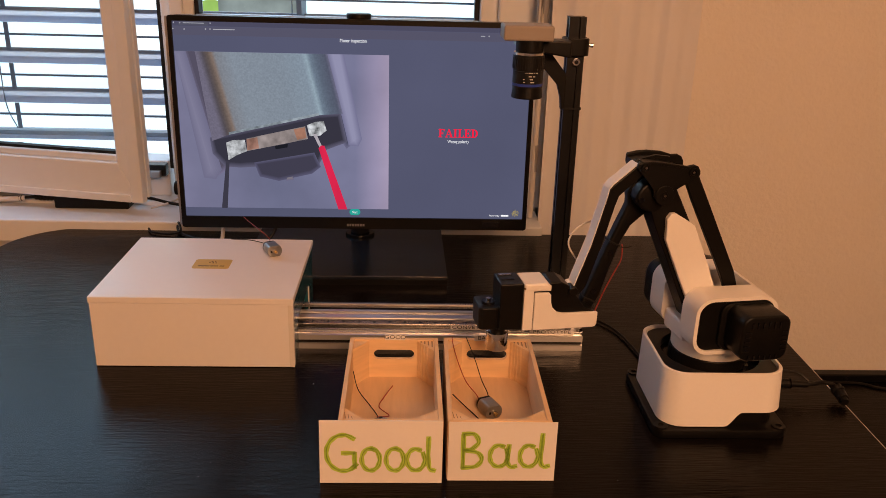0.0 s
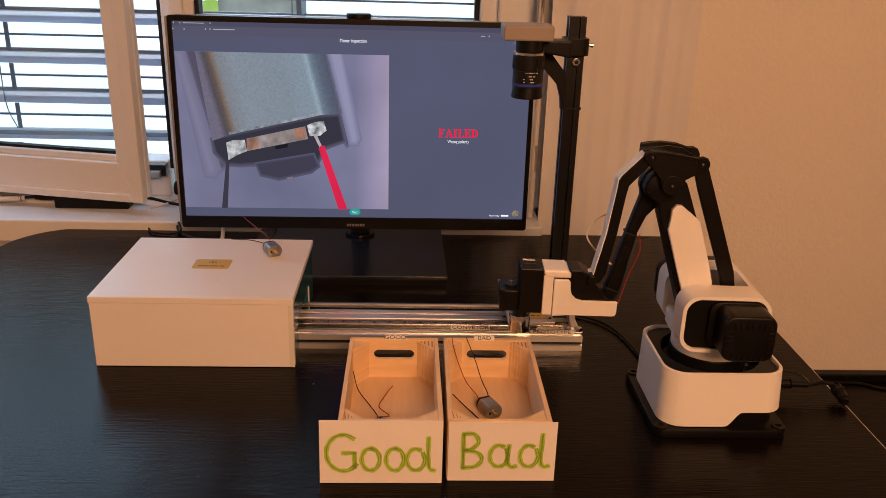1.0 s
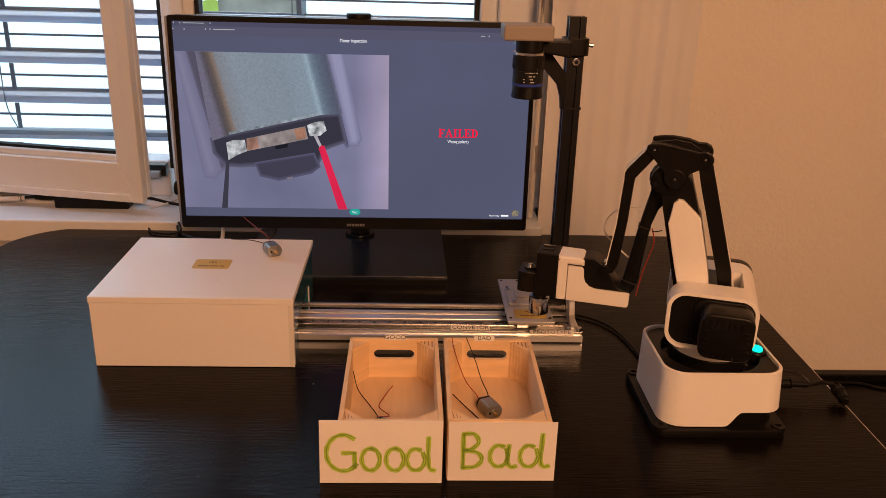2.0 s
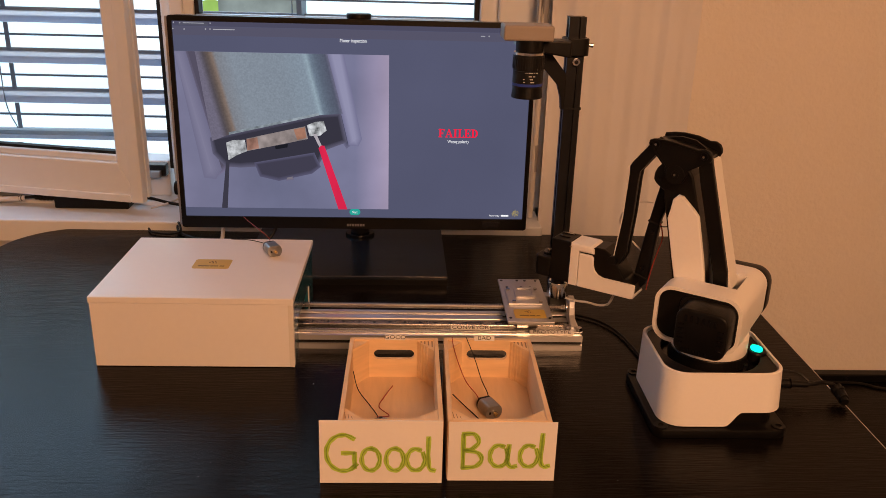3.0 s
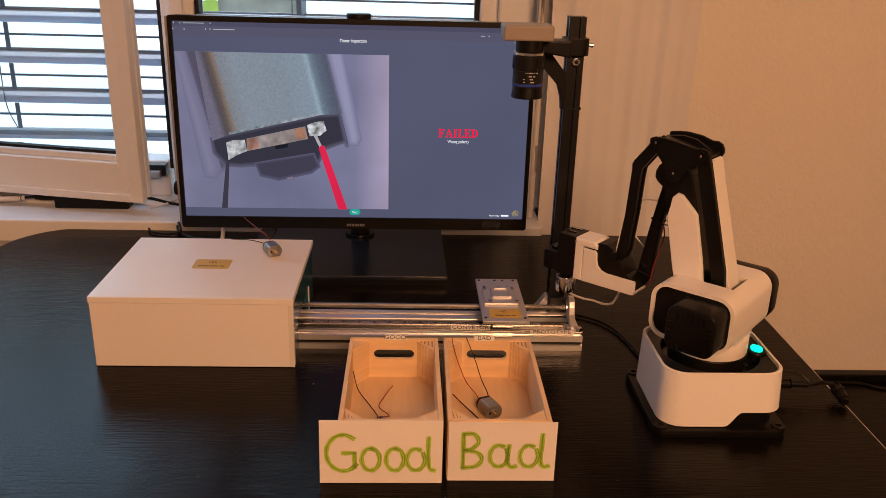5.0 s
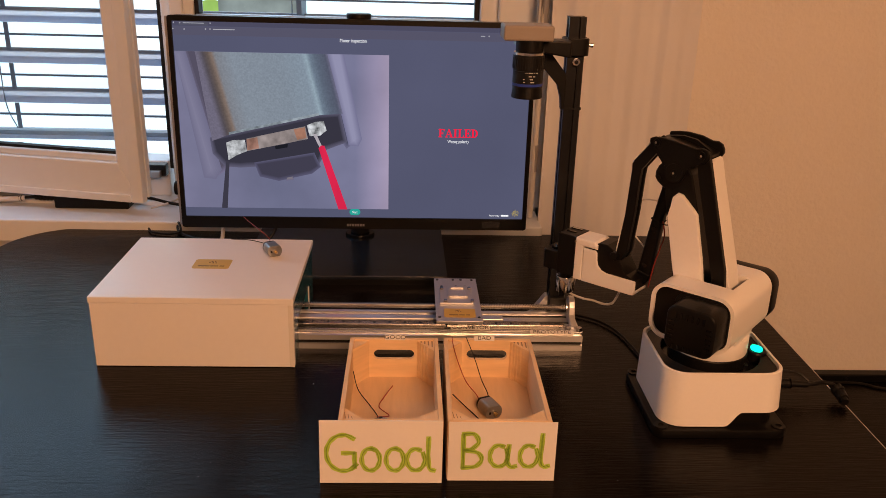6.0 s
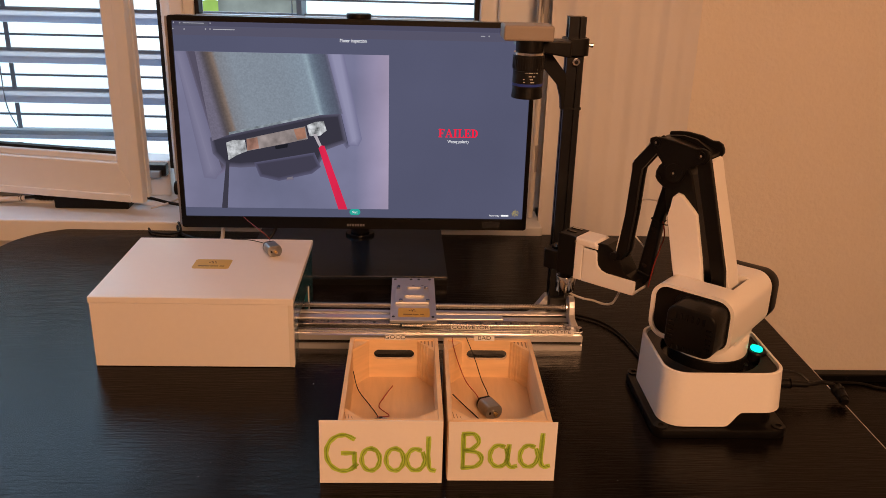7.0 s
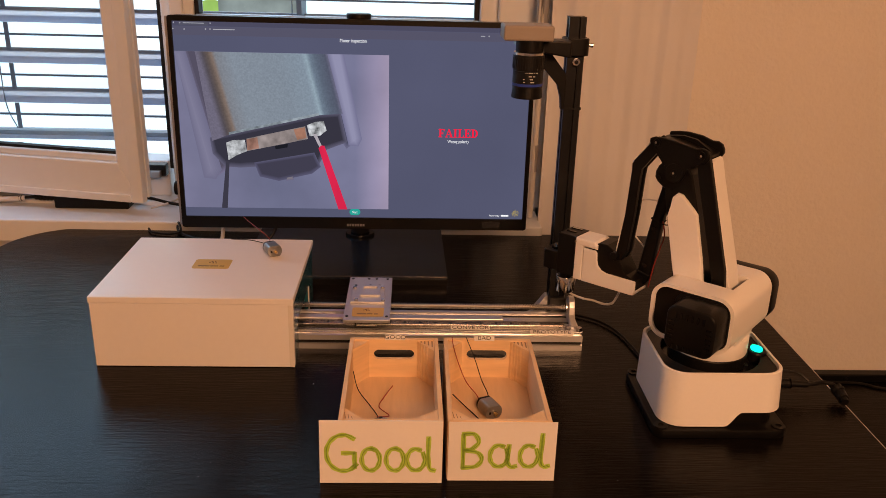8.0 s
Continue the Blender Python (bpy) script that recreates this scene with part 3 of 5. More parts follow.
    glyphs = [(bars(foot, *arms), 0.75),
              (bars((0, 0, 0.32, 0.09), (0.50, 0, 0.92, 0.09), (0.26, 0.28, 0.58, 0.37)) + [[(0.09, 0.09), (0.19, 0.09), (0.45, 0.84), (0.39, 1)], [(0.39, 1), (0.50, 1), (0.84, 0.09), (0.60, 0.09)]], 0.96),
              (bars(stem, foot, head), 0.50),
              (bars(stem, (0, 0, 0.68, 0.09), head, (0.58, 0.09, 0.68, 0.28)), 0.74),
              (bars((0, 0, 0.70, 0.09), (0.60, 0.09, 0.70, 0.28), *arms), 0.77),
              (bars(stem, (0, 0, 0.34, 0.09), (0, 0.91, 0.34, 1)) + [[bowl[i], bowl[i + 1], hollow[i + 1], hollow[i]] for i in range(12)], 0.78)]
    made, x, cap = bmesh.new(), 0.0, 0.0130
    wide = 0.0605 / sum(w for _, w in glyphs)
    for shapes, w in glyphs:
        for pts in shapes:
            made.faces.new([made.verts.new((0.1573 - 0.0302 + (x + a) * wide, 0.0018, 0.1482 + b * cap)) for a, b in pts])
        x += w
    part("lettering", made, glow("page_red", (0.92, 0.014, 0.055)), screen)
    say("Wrong polarity", 0.0066, white, 0.1577, 0.1415, 0.80)
    flat("button", [(x - 0.0015, z + 0.0268) for x, z in rrect(-0.0085, 0.0085, -0.0050, 0.0050, 0.0045, 5)], glow("page_green", (0.02, 0.36, 0.30)), 2)
    say("Start", 0.0052, white, -0.0015, 0.0268, 0.85)
    say("Powered by", 0.0038, white, 0.2185, 0.0235, 0.9)
    bar(0.2295, 0.2415, 0.0222, 0.0248, white, 3, "text_bar")
    gold = glow("page_gold", (0.62, 0.47, 0.06))
    for i in range(22):
        a, r = i * 2.4, 0.00118 * math.sqrt(i)
        x, z = 0.2521 + r * math.cos(a), 0.0276 + r * math.sin(a)
        flat("mark", [(x + 0.0007 * math.cos(q), z + 0.0007 * math.sin(q)) for q in [j * math.pi / 3 for j in range(6)]], gold, 3)


monitor()


# ---- inspection box and linear stage ----
def inspection_box():
    b = tagged(empty("inspection_box", pose(-0.3684, -0.0524, 0)), label="white board box with a dark teal end over the rail", category="box")
    w, d, h, t = 0.2426, 0.2111, 0.0931, 0.008
    part("front_panel", box(-w, 0, 0, t, 0.0006, h - t - 0.0002, 0.0006), BOARD, b)
    part("front_edge", box(-0.006, -0.0004, -0.0004, 0.001, 0.001, h - t - 0.001), EDGEB, b)
    part("back_panel", box(-w, -0.0065, d - t, d, 0.0006, h - t - 0.0002, 0.0006), BOARD, b)
    part("left_panel", box(-w, -w + t, t, d - t, 0.0006, h - t - 0.0002, 0.0006), BOARD, b)
    part("lid", box(-w - 0.001, 0.0008, -0.001, d + 0.001, h - t, h, 0.0009), BOARD, b, "white lid")
    # end panel with the notch through which the rail runs
    y0, y1 = t, d
    out = [(y0, 0.001), (0.047, 0.001), (0.047, 0.043), (0.150, 0.043), (0.150, 0.001), (y1, 0.001), (y1, h - t - 0.001), (y0, h - t - 0.001)]
    part("end_panel", prism(out, -0.006, -0.001, "yz"), TEAL, b, "dark teal glossy end panel")
    part("notch_trim", box(-0.0012, -0.0002, 0.156, 0.1625, 0.001, 0.042), EDGEB, b)
    part("inner_floor", box(-w + t, -0.012, t, 0.045, 0.0008, 0.003), BLACKP, b)
    st = part("sticker", prism(rrect(-0.024, 0.024, -0.0165, 0.0165, 0.004, 4), 0, 0.0003, "xy"), GOLD, b, "yellow maker's sticker")
    st.matrix_basis = pose(-0.120, 0.1110, h + 0.0001)
    for i in range(6):
        a, r = i * 2.4, 0.0022 * math.sqrt(i)
        part("mark", cyl(r * math.cos(a), 0.006 + r * math.sin(a), 0.0005, 0.0012, 0.0003, seg=8), PRINT, st)
    for x0, x1 in ((-0.017, -0.002), (-0.001, 0.009), (0.011, 0.017)):
        part("text_bar", box(x0, x1, -0.0090, -0.0062, 0.0003, 0.0005), PRINT, st)
    return b


inspection_box()


def linear_stage():
    s = tagged(empty("linear_stage"), label="aluminium linear conveyor stage with lead screw", category="conveyor")
    x0, x1 = -0.590, 0.0
    # slotted profile: two T slots in the front face and four in the top
    out = [(0, 0), (0.080, 0), (0.080, 0.020), (0.074, 0.020), (0.074, 0.0165), (0.066, 0.0165), (0.066, 0.020), (0.0145, 0.020), (0.0145, 0.0165),
           (0.0075, 0.0165), (0.0075, 0.020), (0, 0.020), (0, 0.0128), (0.0035, 0.0128), (0.0035, 0.0072), (0, 0.0072)]
    part("profile", prism(out, x0, x1, "yz"), ALU, s, "slotted aluminium profile")
    part("profile_seam", box(x0, x1 - 0.001, 0.0240, 0.0248, 0.0200, 0.0206), BLACKALU, s)
    part("guide_rail", box(x0, -0.020, 0.025, 0.038, 0.0202, 0.0245, 0.0006), STEEL, s)
    for i in range(24):
        part("screw_hole", cyl(-0.030 - i * 0.0203, 0.0312, 0.0246, 0.0021, 0.0006, seg=10), BLACKALU, s)
    part("cover_strip", box(x0, -0.10, 0.045, 0.058, 0.0202, 0.0235, 0.001), ALU, s)
    # flat black strips paint the shade of grooves; the steel ones are thin bright edges
    for y0, y1, z1, mat in ((0.0205, 0.0240, 0.0208, BLACKALU), (0.0400, 0.0440, 0.0208, BLACKALU), (0.0595, 0.0640, 0.0208, BLACKALU), (0.0146, 0.0158, 0.0214, STEEL), (0.0060, 0.0072, 0.0212, STEEL)):
        part("edge_strip" if mat is STEEL else "groove", box(x0, x1 - 0.002, y0, y1, 0.0200, z1), mat, s)
    # black strip on the slot's back wall darkens it like deep shade
    part("front_groove", box(x0, x1 - 0.001, 0.0030, 0.0036, 0.0074, 0.0126), BLACKALU, s)
    # threaded lead screw
    made = cyl((x0 - 0.014) / 2, 0.058, 0.0365, 0.0028, -0.014 - x0, "x", seg=16)
    for i in range(190):
        cyl(-0.016 - i * 0.0022, 0.058, 0.0365, 0.0040, 0.0011, "x", seg=12, bm=made)
    part("lead_screw", made, STEEL, s, "steel lead screw")
    # end bearing block
    out = [(0.022, 0.0205), (0.022, 0.0255), (0.034, 0.0275), (0.041, 0.0330), (0.0435, 0.0420), (0.0470, 0.0495), (0.0530, 0.0535), (0.0600, 0.0535), (0.0655, 0.0495), (0.0690, 0.0420), (0.070, 0.0205)]
    e = part("end_block", prism(out, -0.012, -0.004, "yz", bev=0.0008), ALUPLATE, s, "rounded aluminium end block")
    part("bearing", cyl(-0.0128, 0.058, 0.0365, 0.0075, 0.003, "x", seg=20), CHROME, e)
    for x, y in ((-0.003, 0.014), (-0.018, 0.014)):
        f = part("foot_bolt", cyl(x, y, 0.0240, 0.0042, 0.007, seg=6), STEEL, s)
        part("washer", cyl(x, y, 0.0208, 0.0055, 0.0012, seg=20), STEEL, f)
    part("foot_plate", box(-0.026, 0.001, 0.010, 0.024, 0.0202, 0.0222, 0.0005), ALUPLATE, s)
    for text, x, y, z, w, d in (("CONVEYOR", -0.1465, 0.0175, 0.0216, 0.052, 0.0066), ("PROTOTYPE", -0.0400, 0.0066, 0.0214, 0.058, 0.0070)):
        lab = part("tape_label", box(-w / 2, w / 2, -d / 2, d / 2, 0, 0.0006), LABEL, s, "printed label tape")
        # tilted towards the lamp to brighten; the wedge beneath is added to carry the tilt
        lab.matrix_basis = pose(x, y, z + 0.0020, 30, 0, 0)
        part("label_rib", prism([(-d / 2, -0.0001), (d / 2, -0.0001), (d / 2 - 0.0018, -0.0034)], -w / 2, w / 2, "yz"), ALU, lab)
        words(text, 0.0070, INK, lab, pose(0, 0, 0.0008), "lettering", 0.0001, 1.28)
    return s


linear_stage()


def carriage():
    c = tagged(empty("carriage", pose(0, 0, 0)), label="milled aluminium plate sliding on the rail", category="carriage")
    # local origin under the plate's middle
    top = 0.0465
    part("plate", box(-0.030, 0.030, -0.0110, 0.1335, top - 0.004, top, 0.0004), ALUPLATE, c)
    part("runner", box(-0.016, 0.013, 0.016, 0.046, 0.0248, top - 0.0042, 0.001), STEEL, c, "steel runner block")
    part("runner_seal", box(-0.0165, -0.0145, 0.0155, 0.0465, 0.0252, 0.0412), BLACKP, c)
    part("nut", box(-0.012, 0.012, 0.047, 0.069, 0.030, top - 0.0042, 0.001), BLACKALU, c)
    nest = part("nest", box(-0.024, 0.021, 0.040, 0.092, top, top + 0.003, 0.0006), ALUPLATE, c)
    o, i = rrect(-0.0125, 0.0150, 0.058, 0.092, 0.002, 3), rrect(-0.0085, 0.0110, 0.064, 0.087, 0.002, 3)
    part("cup", ring(o, i, top + 0.003, top + 0.0055), ALUPLATE, nest, "raised square motor nest")
    part("cup_floor", prism(i, top + 0.003, top + 0.0036, "xy"), ALUPLATE, nest)
    for x, y in ((-0.0205, 0.087), (0.0175, 0.088), (-0.0165, 0.0445), (0.0195, 0.0445)):
        part("screw", cyl(x, y, top + 0.0042, 0.0026, 0.0024, seg=12), STEEL, nest)
    for x, y in ((-0.0255, 0.0005), (0.0255, 0.0005), (-0.0255, 0.127), (0.0235, 0.127), (-0.003, 0.127), (0.008, 0.127), (-0.02, 0.103), (0.0, 0.103), (0.013, 0.103)):
        part("plate_screw", cyl(x, y, top + 0.0004, 0.0019, 0.001, seg=12), BLACKALU, c)
    st = part("sticker", prism(rrect(-0.0205, 0.0205, -0.0135, 0.0135, 0.003, 4), 0, 0.0003, "xy"), GOLD, c, "yellow maker's sticker")
    st.matrix_basis = pose(0.001, 0.0135, top + 0.0002)
    for k in range(6):
        a, r = k * 2.4, 0.0018 * math.sqrt(k)
        part("mark", cyl(-0.002 + r * math.cos(a), 0.006 + r * math.sin(a), 0.0005, 0.0010, 0.0003, seg=8), PRINT, st)
    for x0, x1 in ((-0.014, -0.002), (-0.001, 0.006), (0.008, 0.013)):
        part("text_bar", box(x0, x1, -0.0076, -0.0050, 0.0003, 0.0005), PRINT, st)
    return c


CARRIAGE = carriage()


def camera_stand():
    s = tagged(empty("camera_stand", pose(-0.0218, 0.10, 0)), label="black slotted aluminium post with a printed camera arm", category="stand")
    h = 0.0106
    out = []
    for k in range(4):
        a = radians(90 * k)
        for x, y in ((h, -h), (h, -0.0032), (h - 0.004, -0.0032), (h - 0.004, 0.0032), (h, 0.0032)):
            out.append((x * math.cos(a) - y * math.sin(a), x * math.sin(a) + y * math.cos(a)))
    part("post", prism(out, 0.0, 0.418, "xy"), BLACKALU, s)
    part("foot", box(-0.0108, 0.012, -0.020, 0.012, 0.0, 0.040, 0.001), BLACKALU, s)
    part("gusset", prism([(-0.038, 0.0), (-0.0112, 0.0), (-0.0112, 0.038), (-0.0145, 0.038), (-0.034, 0.010), (-0.038, 0.008)], -0.007, 0.007), ALUPLATE, s, "bare aluminium corner bracket")
    # printed clamp and arm that reaches forward over the rail
    part("clamp", prism(rrect(-0.016, 0.0165, -0.017, 0.016, 0.010, 6), 0.3705, 0.3920, "xy", bev=0.001), BLACKP, s)
    part("arm", prism([(-0.012, 0.3915), (-0.076, 0.3915), (-0.080, 0.3850), (-0.060, 0.3790), (-0.012, 0.3715)], -0.046, -0.010, bev=0.002), BLACKP, s)
    part("strut", prism([(-0.054, 0.3800), (-0.036, 0.3785), (-0.0108, 0.3480), (-0.0108, 0.3030), (-0.0150, 0.3030), (-0.0165, 0.3180), (-0.0215, 0.3340), (-0.0490, 0.3640)], -0.0160, -0.0060, bev=0.0008), BLACKP, s)
    b = part("clamp_bolt", cyl(0.0175, -0.006, 0.3835, 0.0020, 0.004, "x", seg=10), STEEL, s)
    part("bolt_head", cyl(0.0205, -0.006, 0.3835, 0.0030, 0.003, "x", seg=14), STEEL, b)
    n = part("slot_bolt", cyl(0.001, -0.0118, 0.3630, 0.0052, 0.003, "y", seg=20, bev=0.0008), CHROME, s)
    part("socket", cyl(0.001, -0.0138, 0.3630, 0.0026, 0.002, "y", seg=6), BLACKALU, n)
    part("cable_tie", ring(rrect(-0.0125, 0.0125, -0.0125, 0.0125, 0.003, 3), rrect(-0.0112, 0.0112, -0.0112, 0.0112, 0.003, 3), 0.3020, 0.3045), RUBBER, s)
    return s


camera_stand()


def inspection_camera():
    c = tagged(empty("inspection_camera", pose(-0.0865, 0.050, 0)), label="camera head with a large black lens pointing down", category="camera")
    part("housing", box(-0.0335, 0.0265, -0.018, 0.028, 0.3930, 0.4110, 0.0022), BEIGE, c, "taupe printed housing")
    part("mount_ring", cyl(0, 0, 0.3865, 0.0165, 0.015, seg=40, bev=0.001), BLACKP, c)
    part("silver_ring", cyl(0, 0, 0.3775, 0.0187, 0.0028, seg=40), CHROME, c)
    part("focus_ring", cyl(0, 0, 0.3665, 0.0190, 0.019, seg=40, bev=0.0008), BLACKALU, c)
    for i in range(36):
        t = 2 * math.pi * i / 36
        g = part("grip_rib", box(-0.0008, 0.0008, -0.0004, 0.0004, -0.007, 0.007), BLACKALU, c)
        g.matrix_basis = Matrix.Translation((0.0191 * math.cos(t), 0.0191 * math.sin(t), 0.3665)) @ Matrix.Rotation(t + math.pi / 2, 4, "Z")
    b = part("barrel", cyl(0, 0, 0.3470, 0.0186, 0.020, seg=40), BLACKALU, c)
    part("blue_band", cyl(0, 0, 0.3405, 0.0189, 0.0032, seg=40), BLUE, c, "blue band")
    part("hood", cyl(0, 0, 0.3310, 0.0192, 0.0150, seg=40, r2=0.0178, bev=0.0015), BLACKP, c)
    for i, (a, z, w) in enumerate(((-105, 0.3555, 1), (-98, 0.3555, 1), (-90, 0.3555, 2), (-82, 0.3555, 2), (-72, 0.3555, 1), (-62, 0.3555, 2), (-88, 0.3515, 4), (-74, 0.3515, 3), (-112, 0.3480, 2), (-84, 0.3480, 4), (-110, 0.3445, 2), (-80, 0.3445, 5), (-60, 0.3600, 2))):
        t = radians(a)
        o = part("dial_mark", box(-0.0005 * w, 0.0005 * w, -0.0003, 0.0003, -0.0005, 0.0005), LABEL, b)
        o.matrix_basis = Matrix.Translation((0.0189 * math.cos(t), 0.0189 * math.sin(t), z)) @ Matrix.Rotation(t + math.pi / 2, 4, "Z")
    return c


inspection_camera()


# ---- sorting trays with their cards ----
def tray(m):
    b = tagged(empty("wooden_tray", m), label="open pine wood tray with an oval hand hole", category="tray", group="sorting trays")
    w, l, h, t, fz = 0.051, 0.1805, 0.067, 0.0048, 0.018
    part("side", box(-w, -w + t, -l, 0, 0, h, 0.0006), PINEX, b)
    part("side", box(w - t, w, -l, 0, 0, h, 0.0006), PINEX, b)
    part("front_board", box(-w + t, w - t, -l, -l + t, 0, h, 0.0006), PINE, b)
    # back board with an oval opening
    made = bmesh.new()
    hole = [(0.0 + (0.0175 if i < 9 or i > 26 else -0.0175) + 0.0062 * math.cos(radians(i * 10 + 5 - 90 + 90)), 0.0475 + 0.0062 * math.sin(radians(i * 10 + 5))) for i in range(36)]
    frame_pts = []
    x0, x1, z0, z1 = -w + t, w - t, 0.0, h
    for i in range(36):
        a = radians(i * 10 + 5)
        dx, dz = math.cos(a), math.sin(a)
        cz = 0.0475
        k = min((x1 if dx > 0 else -x0) / max(abs(dx), 1e-6), ((z1 - cz) if dz > 0 else (cz - z0)) / max(abs(dz), 1e-6))
        frame_pts.append((dx * k, cz + dz * k))
    for corner in ((x1, z1), (x0, z1), (x0, z0), (x1, z0)):
        j = min(range(36), key=lambda q: (frame_pts[q][0] - corner[0]) ** 2 + (frame_pts[q][1] - corner[1]) ** 2)
        frame_pts[j] = corner
    part("back_board", ring(frame_pts, hole, -t, 0, "xz", bm=made), PINE, b)
    part("tray_floor", box(-w + t, w - t, -l + t, -t, fz - 0.005, fz), PLY, b)
    # corner blocks, set across the corners
    c = 0.017
    e = w - t
    part("corner_block", prism([(-e, -t), (-e + c, -t), (-e, -t - c * 1.3)], fz, h - 0.002, "xy"), PINE, b)
    # the other back corner shows the stepped layers of its block
    k, steps = c * 1.15, [(e, -t), (e - c * 1.15, -t)]
    for f in (0.14, 0.30, 0.44, 0.62):
        steps += [(e - k + k * (f + g) + 0.0010 * inset, -t - k * 1.25 * (f + g) + 0.0006 * inset) for g, inset in ((-0.028, 0), (0, 1), (0.028, 0))]
    part("corner_block", prism(steps + [(e, -t - k * 1.25)], fz, h - 0.002, "xy"), PINE, b)
    for i in range(4):
        x = e - k + 0.0040 + i * 0.0042
        part("ply_stripe", prism([(x, -t - 0.0006), (x + 0.0014, -t - 0.0006), (x + 0.0014, -t - (x - e + k) * 0.9), (x, -t - (x - e + k) * 0.8)], h - 0.0020, h - 0.0017, "xy"), EDGEW, b)
    part("corner_block", prism([(-e, -l + t), (-e + c * 1.3, -l + t), (-e, -l + t + c * 1.4)], fz, h - 0.0030, "xy"), PINE, b)
    part("corner_block", prism([(e, -l + t), (e - c * 1.7, -l + t), (e, -l + t + c * 1.3)], fz, h - 0.0030, "xy"), PINEX, b)
    for i in range(4):
        x = -e + 0.0016 + i * 0.0036
        part("ply_stripe", prism([(x, -l + t + 0.0005), (x + 0.0014, -l + t + 0.0005), (x + 0.0014 - 0.003, -l + t + c * 1.05 - (x + e) * 1.08), (x - 0.0010, -l + t + c * 1.05 - (x + e) * 1.08)] if i < 3 else [(x, -l + t + 0.0005), (x + 0.0014, -l + t + 0.0005), (x + 0.0005, -l + t + 0.003)], h - 0.0030, h - 0.0027, "xy"), EDGEW, b)
    return b


TRAY = tray(pose(-0.2448, -0.1015, 0, 0, 0, 0.2))
copy_thing(TRAY, pose(-0.1361, -0.1006, 0, 0, 0, -0.6))


def tray_label(text, x, y):
    t = tagged(part("name_label", box(-0.0118, 0.0118, -0.0008, 0, -0.0031, 0.0031), LABEL), label="printed label tape on the back of a tray", category="label", group="tray labels")
    t.matrix_basis = pose(x, y - 0.0012, 0.0688, -38, 0, 0)
    words(text, 0.0064, INK, t, pose(0, -0.0010, 0, 90, 0, 0), "lettering", 0.0001, 1.25)


tray_label("GOOD", -0.2435, -0.1035)
tray_label("BAD", -0.1398, -0.1035)


def card(word, strokes, x, y, w, h, turn, lean=-1.0):
    c = tagged(part("card", box(-w / 2, w / 2, 0, 0.0010, 0, h), PAPER), label="white paper card with a green handwritten word", category="card", group="word cards")
    c.matrix_basis = pose(x, y, 0.0003, lean, 0, turn)
    for s in strokes:
        pen = part("pen_stroke", ribbon([s], 0.0047), MARKER, c)
        for k in (-1, 1):
            made = ribbon([s], 0.0007)
            cx, cz = sum(p[0] for p in s) / len(s), sum(p[1] for p in s) / len(s)
            bmesh.ops.scale(made, vec=(1 + 0.06 * k, 1, 1 + 0.035 * k), space=Matrix.Translation((-cx, 0, -cz)), verts=made.verts)
            bmesh.ops.translate(made, vec=(0.0006 * k, -0.0004 - 0.0001 * k, 0.0004), verts=made.verts)
            part("pen_line", made, MARKERD, pen)
    return c


def arc(cx, cz, rx, rz, a0, a1, n=9):
    return [(cx + rx * math.cos(radians(a0 + (a1 - a0) * i / n)), cz + rz * math.sin(radians(a0 + (a1 - a0) * i / n))) for i in range(n + 1)]


GOODW = [arc(-0.0365, 0.0330, 0.0165, 0.0195, 52, 322), [(-0.0375, 0.0330), (-0.0260, 0.0330)], [(-0.0258, 0.0330), (-0.0255, 0.0170)],
         arc(-0.0100, 0.0262, 0.0088, 0.0122, 80, 450), arc(0.0135, 0.0262, 0.0086, 0.0122, 80, 450), arc(0.0340, 0.0260, 0.0088, 0.0118, 60, 400),
         [(0.0462, 0.0500), (0.0460, 0.0300), (0.0475, 0.0165), (0.0525, 0.0140)]]
BADW = [[(-0.0384, 0.0520), (-0.0384, 0.0150)], [(-0.0390, 0.0530), (-0.0280, 0.0530), (-0.0235, 0.0440), (-0.0300, 0.0365), (-0.0370, 0.0350)],
        [(-0.0370, 0.0350), (-0.0240, 0.0320), (-0.0200, 0.0240), (-0.0260, 0.0165), (-0.0384, 0.0150)],
        arc(-0.0030, 0.0285, 0.0090, 0.0122, 60, 400), [(0.0065, 0.0405), (0.0055, 0.0230), (0.0090, 0.0160), (0.0143, 0.0170)],
        arc(0.0266, 0.0285, 0.0090, 0.0122, 60, 400), [(0.0390, 0.0530), (0.0385, 0.0240), (0.0415, 0.0165), (0.0470, 0.0175)]]
card("Good", GOODW, -0.2534, -0.2878, 0.1194, 0.0678, 0.13, -4.0)
card("Bad", BADW, -0.1348, -0.2833, 0.1061, 0.066, 0.11)


